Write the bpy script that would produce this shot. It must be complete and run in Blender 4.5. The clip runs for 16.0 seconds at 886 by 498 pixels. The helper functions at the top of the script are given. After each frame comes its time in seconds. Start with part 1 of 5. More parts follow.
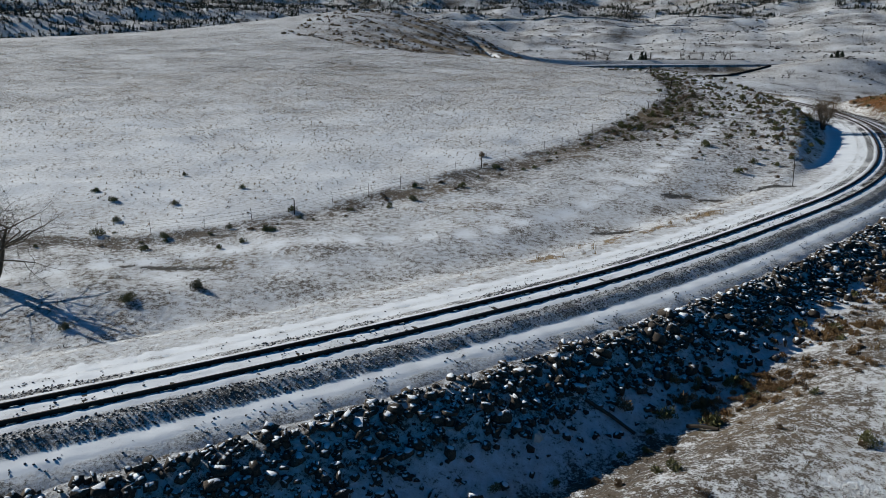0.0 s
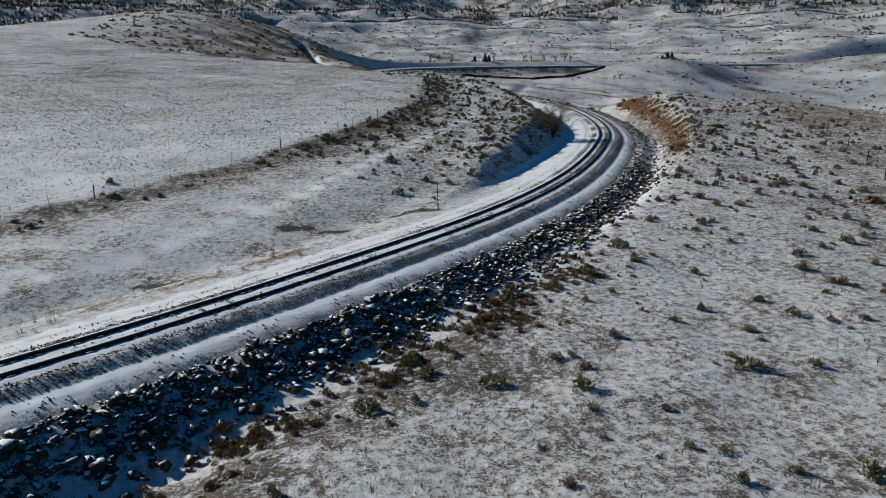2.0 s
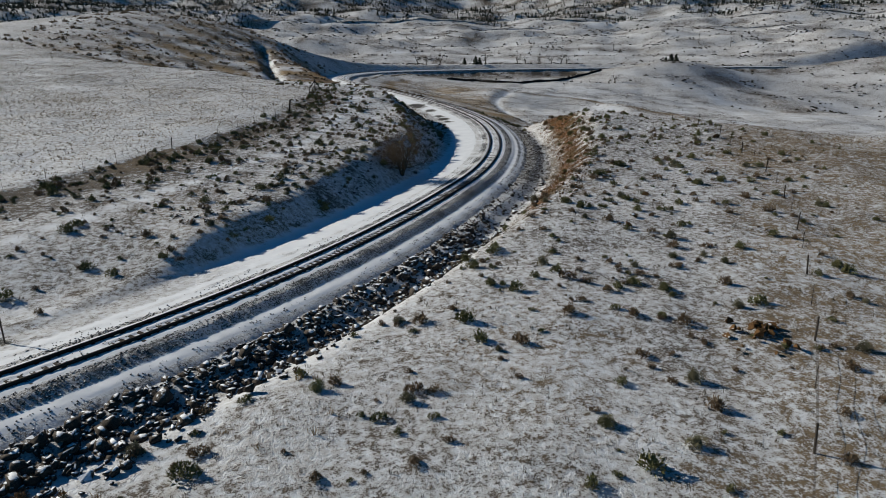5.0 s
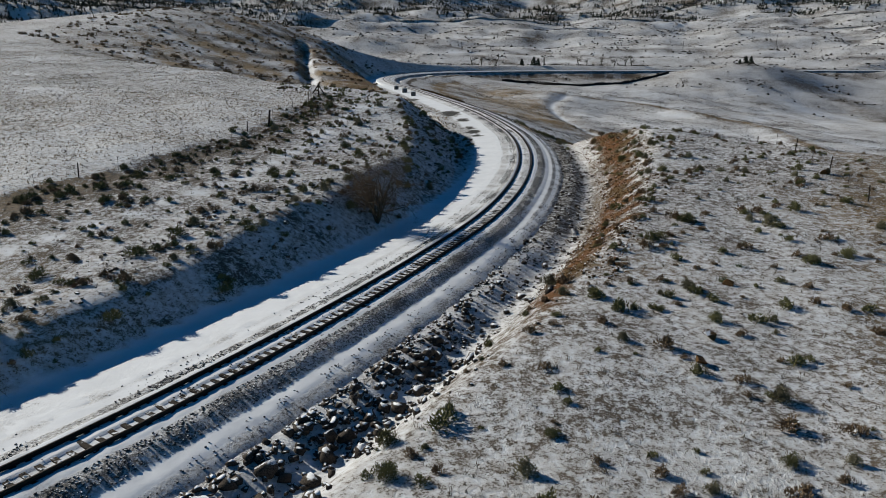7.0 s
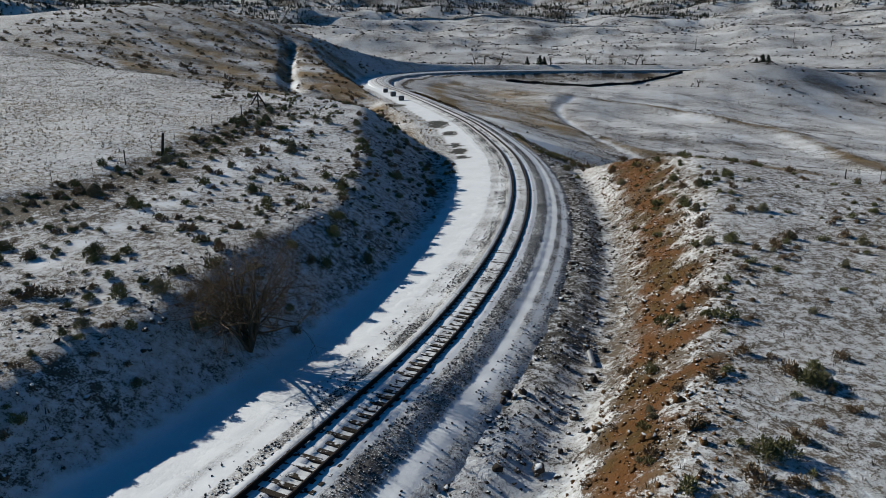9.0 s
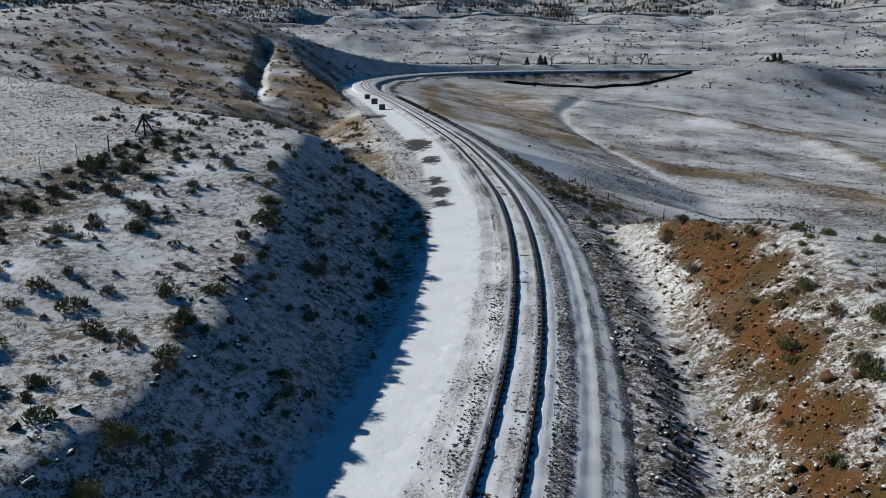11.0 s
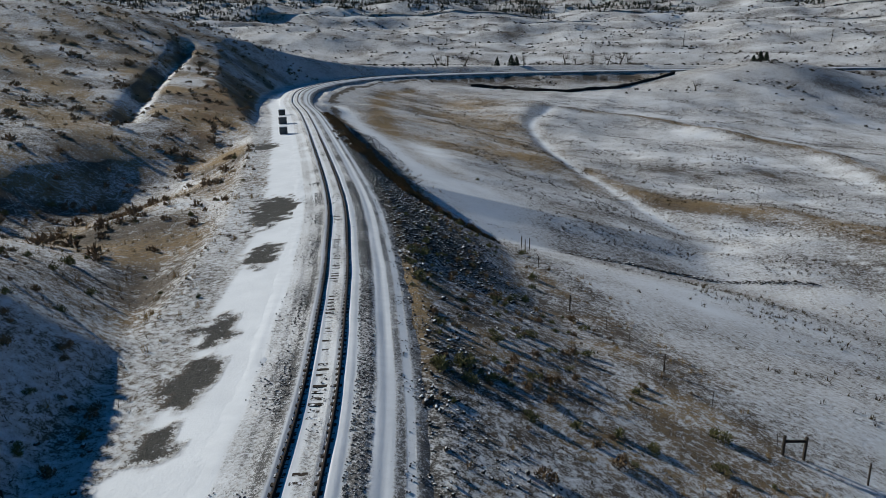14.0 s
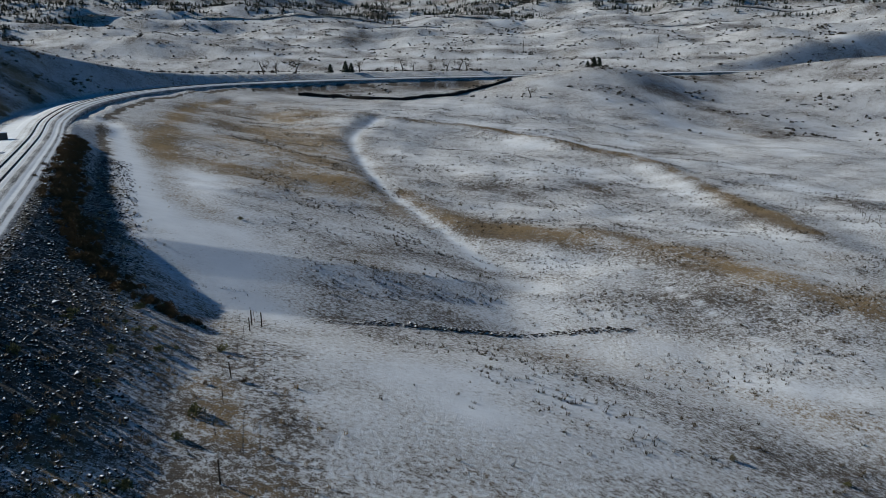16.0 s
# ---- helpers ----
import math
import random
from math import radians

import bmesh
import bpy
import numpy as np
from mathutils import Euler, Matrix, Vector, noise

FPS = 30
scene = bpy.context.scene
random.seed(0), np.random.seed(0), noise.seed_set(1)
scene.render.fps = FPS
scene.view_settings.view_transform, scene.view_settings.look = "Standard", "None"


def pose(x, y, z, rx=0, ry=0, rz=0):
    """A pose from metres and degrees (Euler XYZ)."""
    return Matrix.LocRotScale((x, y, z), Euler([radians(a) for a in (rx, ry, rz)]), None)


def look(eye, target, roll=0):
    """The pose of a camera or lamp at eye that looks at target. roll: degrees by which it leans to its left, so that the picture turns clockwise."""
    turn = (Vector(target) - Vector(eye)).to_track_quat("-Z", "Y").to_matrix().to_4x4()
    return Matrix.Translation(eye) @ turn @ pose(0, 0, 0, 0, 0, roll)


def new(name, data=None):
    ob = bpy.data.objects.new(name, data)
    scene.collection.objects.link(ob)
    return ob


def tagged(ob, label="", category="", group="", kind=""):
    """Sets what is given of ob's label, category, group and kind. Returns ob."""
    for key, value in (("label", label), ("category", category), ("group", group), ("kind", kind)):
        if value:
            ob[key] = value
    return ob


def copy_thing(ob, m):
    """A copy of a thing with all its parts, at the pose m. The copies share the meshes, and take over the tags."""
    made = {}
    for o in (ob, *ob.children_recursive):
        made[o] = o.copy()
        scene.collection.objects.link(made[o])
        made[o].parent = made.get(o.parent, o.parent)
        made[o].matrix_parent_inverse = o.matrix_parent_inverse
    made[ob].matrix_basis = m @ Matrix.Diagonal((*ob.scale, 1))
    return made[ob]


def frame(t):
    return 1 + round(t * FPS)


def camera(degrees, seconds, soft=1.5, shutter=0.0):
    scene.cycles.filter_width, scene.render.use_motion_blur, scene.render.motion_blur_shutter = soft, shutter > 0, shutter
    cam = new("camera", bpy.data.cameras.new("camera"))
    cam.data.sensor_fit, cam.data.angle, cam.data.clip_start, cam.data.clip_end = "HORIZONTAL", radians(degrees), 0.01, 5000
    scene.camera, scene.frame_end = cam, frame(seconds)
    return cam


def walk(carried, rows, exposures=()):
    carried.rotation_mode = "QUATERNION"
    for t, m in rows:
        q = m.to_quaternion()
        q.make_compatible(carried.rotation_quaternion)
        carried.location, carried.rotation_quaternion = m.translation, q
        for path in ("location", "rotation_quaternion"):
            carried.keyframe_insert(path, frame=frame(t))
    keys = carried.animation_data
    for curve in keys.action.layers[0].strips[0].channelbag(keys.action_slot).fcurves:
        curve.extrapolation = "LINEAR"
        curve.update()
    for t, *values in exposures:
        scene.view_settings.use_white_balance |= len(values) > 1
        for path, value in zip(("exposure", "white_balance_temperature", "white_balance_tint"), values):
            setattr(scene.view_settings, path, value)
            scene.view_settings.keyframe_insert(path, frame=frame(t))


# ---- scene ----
# camera and its flight: seconds, x, y, z, yaw, pitch, roll
cam = camera(65.58, 16.0, soft=0.75)
ROWS = [
    (0.0, 0.00, 0.00, 13.00, -0.00, -16.19, -0.00),
    (0.5, 6.38, 3.18, 12.90, -4.81, -16.04, -0.05),
    (1.0, 12.74, 5.67, 12.91, -9.18, -16.01, -0.09),
    (1.5, 19.13, 7.67, 13.07, -9.75, -16.08, -0.10),
    (2.0, 25.54, 9.48, 13.34, -9.97, -16.07, -0.09),
    (2.5, 31.83, 11.68, 13.57, -10.22, -16.05, 0.01),
    (3.0, 37.37, 14.72, 13.85, -10.46, -16.02, 0.15),
    (3.5, 42.20, 18.39, 14.21, -10.37, -16.01, 0.18),
    (4.0, 46.52, 22.70, 14.20, -9.46, -15.99, 0.01),
    (6.5, 60.50, 49.29, 14.26, -5.62, -16.00, 0.22),
    (7.0, 62.36, 54.98, 14.24, -3.48, -16.00, 0.28),
    (7.5, 64.00, 61.11, 14.30, -3.45, -16.01, 0.28),
    (8.0, 65.41, 67.09, 14.27, -3.46, -16.04, 0.33),
    (8.5, 66.71, 73.48, 14.29, -3.13, -16.09, 0.34),
    (9.0, 67.90, 79.90, 14.37, -2.89, -16.13, 0.21),
    (11.5, 72.93, 114.14, 14.85, -2.95, -16.23, -0.03),
    (12.0, 74.25, 120.58, 15.22, -2.95, -16.29, 0.03),
    (12.5, 76.02, 127.02, 15.43, -2.94, -16.28, -0.05),
    (13.0, 78.21, 133.45, 15.60, -2.95, -16.29, -0.15),
    (13.5, 80.97, 139.68, 15.73, -2.94, -16.33, -0.22),
    (14.0, 84.40, 145.53, 15.76, -4.46, -16.34, -0.31),
    (14.5, 88.22, 151.04, 15.84, -7.69, -16.35, -0.39),
    (15.0, 92.50, 156.20, 15.84, -11.56, -16.41, -0.34),
    (15.5, 97.02, 161.15, 15.79, -14.69, -16.45, -0.32),
    (16.0, 101.86, 165.56, 15.93, -15.87, -15.98, -0.27),
]
walk(cam, [(t, pose(x, y, z, 0, 0, yaw) @ pose(0, 0, 0, 90 + pitch) @ pose(0, 0, 0, 0, 0, roll)) for t, x, y, z, yaw, pitch, roll in ROWS],
     exposures=[(0.0, 0.08, 6500, 5), (1.5, 0.0, 6500, 5), (3.0, 0.0, 6850, 6), (7.5, 0.03, 6900, 6), (9.0, 0.05, 6700, 5), (11.5, 0.04, 6550, 5), (13.5, 0.06, 6500, 5), (15.0, -0.05, 6450, 4), (16.0, 0.0, 6400, 4)])

# ---- world, sun and exposure ----
SUN_DIR = Vector((-0.83, 0.56, 0.466)).normalized()
world = bpy.data.worlds.new("winter_sky")
scene.world = world
world.use_nodes = True
wn = world.node_tree.nodes
sky = wn.new("ShaderNodeTexSky")
sky.sky_type, sky.sun_disc = "NISHITA", False
sky.sun_elevation, sky.sun_rotation = math.asin(SUN_DIR.z), math.atan2(SUN_DIR.x, SUN_DIR.y)
sky.air_density, sky.dust_density, sky.ozone_density, sky.altitude = 1.0, 0.1, 3.0, 1800
deep = wn.new("ShaderNodeMix")
deep.data_type, deep.blend_type = "RGBA", "MULTIPLY"
deep.inputs[0].default_value, deep.inputs[7].default_value = 1.0, (0.15, 1.0, 1.48, 1)
world.node_tree.links.new(sky.outputs[0], deep.inputs[6])
world.node_tree.links.new(deep.outputs[2], wn["Background"].inputs[0])
wn["Background"].inputs[1].default_value = 0.038
sun = new("sun", bpy.data.lights.new("sun", "SUN"))
sun.data.energy, sun.data.angle, sun.data.color = 4.8, radians(0.55), (1.0, 0.962, 0.905)
sun.matrix_world = look(SUN_DIR * 100, (0, 0, 0))

# ---- materials ----


def shader(name, rough=0.9):
    """A new node material; returns it, its nodes, its links and its Principled shader."""
    m = bpy.data.materials.new(name)
    m.use_nodes = True
    nt = m.node_tree
    p = nt.nodes["Principled BSDF"]
    p.inputs["Roughness"].default_value = rough
    p.inputs["Specular IOR Level"].default_value = 0.2
    return m, nt, p


def node(nt, kind, **values):
    n = nt.nodes.new("ShaderNode" + kind)
    for k, v in values.items():
        n.inputs[k.replace("_", " ")].default_value = v
    return n


def noise_of(nt, scale, detail=4.0, rough=0.55, vector=None):
    n = node(nt, "TexNoise", Scale=scale, Detail=detail, Roughness=rough)
    if vector is None:
        geo = nt.nodes.new("ShaderNodeNewGeometry")
        vector = geo.outputs["Position"]
    nt.links.new(vector, n.inputs["Vector"])
    return n.outputs["Fac"]


def calc(nt, op, a, b=None, c=None, clamp=False):
    n = nt.nodes.new("ShaderNodeMath")
    n.operation, n.use_clamp = op, clamp
    for i, v in enumerate((a, b, c)):
        if v is None:
            continue
        if isinstance(v, (int, float)):
            n.inputs[i].default_value = v
        else:
            nt.links.new(v, n.inputs[i])
    return n.outputs[0]


def ramp(nt, x, lo, hi):
    n = nt.nodes.new("ShaderNodeMapRange")
    n.interpolation_type = "SMOOTHSTEP"
    nt.links.new(x, n.inputs["Value"])
    for key, v in (("From Min", lo), ("From Max", hi)):
        if isinstance(v, (int, float)):
            n.inputs[key].default_value = v
        else:
            nt.links.new(v, n.inputs[key])
    return n.outputs[0]


def mix(nt, fac, a, b):
    n = nt.nodes.new("ShaderNodeMix")
    n.data_type = "RGBA"
    for key, v in ((0, fac), (6, a), (7, b)):
        if isinstance(v, (int, float)):
            n.inputs[key].default_value = v
        elif isinstance(v, tuple):
            n.inputs[key].default_value = (*v, 1)
        else:
            nt.links.new(v, n.inputs[key])
    return n.outputs[2]


def bump(nt, p, height, strength, distance):
    b = node(nt, "Bump", Strength=strength, Distance=distance)
    nt.links.new(height, b.inputs["Height"])
    nt.links.new(b.outputs[0], p.inputs["Normal"])


def attribute(nt, name):
    a = nt.nodes.new("ShaderNodeAttribute")
    a.attribute_name = name
    return a.outputs["Fac"]


def plain(name, colour, rough=0.85, dark=0.6, scale=8.0, metal=0.0, relief=0.3):
    """A surface of one colour with grain and stains at two scales."""
    m, nt, p = shader(name, rough)
    p.inputs["Metallic"].default_value = metal
    coarse, fine = noise_of(nt, scale), noise_of(nt, scale * 9, 3)
    info = nt.nodes.new("ShaderNodeObjectInfo")
    f = calc(nt, "ADD", calc(nt, "MULTIPLY", coarse, 0.6), calc(nt, "MULTIPLY", fine, 0.4))
    f = calc(nt, "ADD", f, calc(nt, "MULTIPLY", calc(nt, "SUBTRACT", info.outputs["Random"], 0.5), 0.35))
    c = mix(nt, ramp(nt, f, 0.3, 0.7), tuple(v * dark for v in colour), colour)
    nt.links.new(c, p.inputs["Base Color"])
    bump(nt, p, fine, relief, 0.02)
    return m


SNOW = (0.77, 0.79, 0.82)


def snow_over(name, ground_a, ground_b, rough=0.9, scale=1.0):
    """Ground that shows through thin snow where the attribute 'bare' is high."""
    m, nt, p = shader(name, rough)
    n1 = noise_of(nt, 0.35 * scale, 5)
    n0 = noise_of(nt, 0.05 * scale, 10, 0.72)
    n2 = noise_of(nt, 2.5 * scale, 4, 0.6)
    n3 = noise_of(nt, 8.5 * scale, 4, 0.65)
    bare = attribute(nt, "bare")
    n4 = noise_of(nt, 0.8 * scale, 3, 0.6)
    n5 = noise_of(nt, 19.0 * scale, 3, 0.6)
    f = calc(nt, "ADD", calc(nt, "MULTIPLY", n0, 0.14), calc(nt, "MULTIPLY", n2, 0.26))
    f = calc(nt, "ADD", f, calc(nt, "ADD", calc(nt, "MULTIPLY", n3, 0.30), calc(nt, "MULTIPLY", n4, 0.12)))
    f = calc(nt, "ADD", f, calc(nt, "MULTIPLY", n5, 0.18))
    f = calc(nt, "MULTIPLY_ADD", calc(nt, "SUBTRACT", f, 0.5), 1.4, 0.5)
    f = calc(nt, "ADD", f, calc(nt, "MULTIPLY", calc(nt, "SUBTRACT", bare, 0.5), 0.36))
    cover = ramp(nt, f, 0.455, 0.56)
    soil = mix(nt, ramp(nt, n2, 0.35, 0.65), ground_a, ground_b)
    soil = mix(nt, attribute(nt, "gold"), soil, mix(nt, ramp(nt, n2, 0.35, 0.62), (0.15, 0.10, 0.05), (0.31, 0.215, 0.11)))
    soil = mix(nt, attribute(nt, "red"), soil, mix(nt, ramp(nt, n1, 0.42, 0.58), (0.135, 0.056, 0.016), mix(nt, ramp(nt, n2, 0.35, 0.6), (0.055, 0.033, 0.010), (0.10, 0.060, 0.018))))
    soil = mix(nt, attribute(nt, "dark_grey"), soil, mix(nt, ramp(nt, n3, 0.35, 0.65), (0.040, 0.039, 0.037), (0.085, 0.082, 0.075)))
    snow = mix(nt, ramp(nt, n1, 0.3, 0.7), (0.70, 0.72, 0.75), SNOW)
    thin = calc(nt, "MULTIPLY", calc(nt, "MULTIPLY", ramp(nt, bare, 0.05, 0.42), ramp(nt, n2, 0.25, 0.65)), 0.58)
    snow = mix(nt, thin, snow, (0.34, 0.295, 0.25))
    nt.links.new(mix(nt, cover, snow, soil), p.inputs["Base Color"])
    h = calc(nt, "SUBTRACT", calc(nt, "ADD", calc(nt, "MULTIPLY", n2, 0.6), calc(nt, "MULTIPLY", n3, 0.40)), calc(nt, "MULTIPLY", cover, 0.12))
    h = calc(nt, "MULTIPLY", calc(nt, "SUBTRACT", h, 0.40), calc(nt, "ADD", ramp(nt, bare, 0.1, 0.45), 0.12))
    bump(nt, p, h, 0.8, 0.42 / scale)
    return m


GROUND_MAT = snow_over("snowy_prairie", (0.055, 0.044, 0.035), (0.125, 0.099, 0.075))
BALLAST_MAT = snow_over("snowy_ballast", (0.055, 0.055, 0.06), (0.13, 0.125, 0.12), scale=3.0)
RAIL_MAT = plain("rusty_rail_steel", (0.05, 0.035, 0.028), 0.6, 0.5, 3.0, 0.3)

# ---- the lie of the land ----


def spline(points, per=24):
    """A smooth line through the points (Catmull-Rom)."""
    p = np.array(points, float)
    p = np.vstack([2 * p[0] - p[1], p, 2 * p[-1] - p[-2]])
    u = np.linspace(0, 1, per, endpoint=False)[:, None]
    out = [0.5 * (2 * b + (c - a) * u + (2 * a - 5 * b + 4 * c - d) * u**2 + (3 * b - a - 3 * c + d) * u**3)
           for a, b, c, d in zip(p, p[1:], p[2:], p[3:])]
    return np.vstack(out + [p[-2:-1]])


def even(line, step):
    """The line cut into even steps; also the distance along it."""
    s = np.r_[0, np.cumsum(np.hypot(*np.diff(line[:, :2], axis=0).T))]
    at = np.arange(0, s[-1], step)
    return np.stack([np.interp(at, s, line[:, k]) for k in range(line.shape[1])], 1), at


def smooth(x, lo, hi):
    t = np.clip((x - lo) / (hi - lo), 0, 1)
    return t * t * (3 - 2 * t)


def bell(x, y, cx, cy, sx, sy, turn=0.0):
    c, s = math.cos(radians(turn)), math.sin(radians(turn))
    u, v = (x - cx) * c + (y - cy) * s, (y - cy) * c - (x - cx) * s
    return np.exp(-0.5 * ((u / sx) ** 2 + (v / sy) ** 2))


TRACK_BENDS = [(-150, -45), (-80, -8), (-45.25, 9.31), (-32.68, 15.47), (-21.93, 20.82), (-11.32, 26.44), (-0.98, 32.54), (9.07, 39.1), (18.59, 46.4), (27.66, 54.21),
               (36.48, 62.23), (44.6, 70.97), (51.87, 80.48), (58.29, 90.63), (64.08, 101.15), (69.37, 111.95), (73.52, 123.23), (76.72, 134.82), (79.0, 146.61),
               (80.43, 158.53), (81.07, 170.5), (80.91, 182.48), (80.43, 194.47), (78.8, 215), (73.5, 253), (66, 302), (58.5, 345), (55, 395), (60, 447),
               (74.5, 490), (98, 521), (150, 553), (223, 572), (300, 584), (420, 596), (650, 610)]
TRACK, TRACK_S = even(spline(TRACK_BENDS), 1.5)


def track_z(y):
    return np.interp(y, [-60, 40, 165, 250, 400, 700], [-0.9, -0.35, 1.2, 1.6, 1.9, 2.2])


def track_frame(x, y):
    """For places x, y: the distance along the track and the distance to its right."""
    shape = x.shape
    x, y = x.ravel(), y.ravel()
    best_s, best_n = np.empty(x.size), np.empty(x.size)
    tan = np.gradient(TRACK, axis=0)
    tan /= np.hypot(*tan.T)[:, None]
    for i in range(0, x.size, 20000):
        dx, dy = x[i:i + 20000, None] - TRACK[None, :, 0], y[i:i + 20000, None] - TRACK[None, :, 1]
        k = np.argmin(dx * dx + dy * dy, axis=1)
        r = np.arange(len(k))
        dx, dy = dx[r, k], dy[r, k]
        along = dx * tan[k, 0] + dy * tan[k, 1]
        best_s[i:i + 20000] = TRACK_S[k] + along
        side = dx * tan[k, 1] - dy * tan[k, 0]
        d = np.hypot(dx, dy)
        best_n[i:i + 20000] = np.where(np.abs(along) > 2.0, np.sign(side) * d, side)
    return best_s.reshape(shape), best_n.reshape(shape)


FIELD_FENCE = [(-60, 48), (-34, 52.5), (-21.4, 54.5), (-8.8, 64.5), (1.9, 75), (12, 85.5), (26, 103), (37, 121.5), (42, 131), (45.4, 145), (49, 167)]
FENCE_LINE = even(spline(FIELD_FENCE, 8), 2.0)[0]


def off_fence(x, y):
    """Distance to the field side of the field's fence (minus: the railway's side); far away 99 or -99."""
    out = np.full(x.shape, -99.0)
    m = (x > -70) & (x < 60) & (y > 38) & (y < 172)
    px, py = x[m], y[m]
    best, side = np.full(px.shape, 1e9), np.zeros(px.shape)
    for (u, v), (a, b) in zip(FENCE_LINE, np.gradient(FENCE_LINE, axis=0)):
        d = np.hypot(px - u, py - v)
        k = d < best
        best[k], side[k] = d[k], (a * (py - v) - b * (px - u))[k]
    out[m] = np.where(side > 0, best, -best)
    return out


WAVES = [(np.random.uniform(0, 6.28), np.random.uniform(0, 6.28), np.random.uniform(0, 6.28)) for _ in range(40)]


def rolling(x, y, size, first=0, count=10):
    """Soft unevenness of about the given wavelength, from -1 to 1."""
    out = 0
    for k in range(first, first + count):
        a, b, c = WAVES[k % 40]
        w = 6.28 / (size * (0.7 + 0.6 * (c / 6.28)))
        out = out + np.sin((x * math.cos(a) + y * math.sin(a)) * w + b)
    return out / math.sqrt(count * 2)


def q_line(x, y):
    """Grows northwards across the edge of the left plateau."""
    return y + 0.9 * (x - 60) + 0.6 * np.maximum(x - 63, 0) * smooth(x, 90, 78)


def near_line(x, y, points, width):
    """1 on a line through the points, falling to 0 at about its width."""
    line, _ = even(spline(points, 8), 3.0)
    d = np.full(x.shape, 1e9)
    lo, hi = line.min(0) - 4 * width, line.max(0) + 4 * width
    m = (x > lo[0]) & (x < hi[0]) & (y > lo[1]) & (y < hi[1])
    px, py = x[m], y[m]
    best = np.full(px.shape, 1e9)
    for u, v in line:
        best = np.minimum(best, np.hypot(px - u, py - v))
    d[m] = best
    return np.exp(-0.5 * np.minimum(d / width, 9) ** 2)


TRAILS = [([(157, 436), (144.7, 416), (136, 392.6), (133.3, 361), (131.4, 318.4), (134.3, 295.6), (137, 279.8), (137.5, 262)], 1.2),
          ([(66.9, 364.1), (74.6, 336.6), (83.7, 289.0), (88.3, 266.7), (91.3, 253.7)], 1.8),
          ([(161, 250), (162.6, 238), (162.7, 227)], 0.5), ([(20.5, 384), (25, 351), (32.3, 304), (37, 281)], 0.9),
          ([(-40, 38), (-26, 44), (-16.3, 49.3), (-3.8, 53), (5.3, 56), (17.7, 68), (26, 79), (36, 95), (44, 107), (49, 117), (52.5, 134), (54.5, 148), (56.3, 157)], 0.7)]
GOLD_LINES = [([(145, 433), (186, 417), (208, 379), (222, 355), (220, 326), (215, 298), (211, 272)], 2.0, 0.33),
              ([(123.5, 318), (132, 310), (139.5, 291), (152.5, 280), (167, 274), (174, 259), (180, 246.6), (186, 238)], 4.4, 0.38),
              ([(95.2, 470.9), (82.2, 432.2), (82.6, 340.2), (89.3, 283.8), (96.8, 263.4)], 2.6, 0.26), ([(115, 440), (118, 390), (112, 340), (108, 305)], 12.0, 0.10),
              ([(138, 231), (150, 221), (160, 211)], 3.5, 0.10), ([(182, 262), (190, 250), (196, 236)], 5.0, 0.12)]
# first line puts the shadow of the gully's west wall into the ground colour
DARK_LINES = [([(17.5, 386), (21.5, 351), (28.7, 304), (34, 279)], 1.1), ([(219, 322), (212.5, 294), (209, 270)], 2.0), ([(169, 257), (172, 249)], 0.8), ([(173, 233), (174.5, 229.5)], 0.7),
              ([(85.2, 272.5), (88.0, 260.6), (91.5, 251.8)], 0.5), ([(339.4, 530.1), (344.0, 477.9), (342.5, 434.1)], 11.0), ([(112, 259), (126, 266), (135, 260)], 4.5), ([(140, 347), (157, 325), (166, 312)], 6.0), ([(143, 283), (158, 270), (166, 262)], 3.0)]


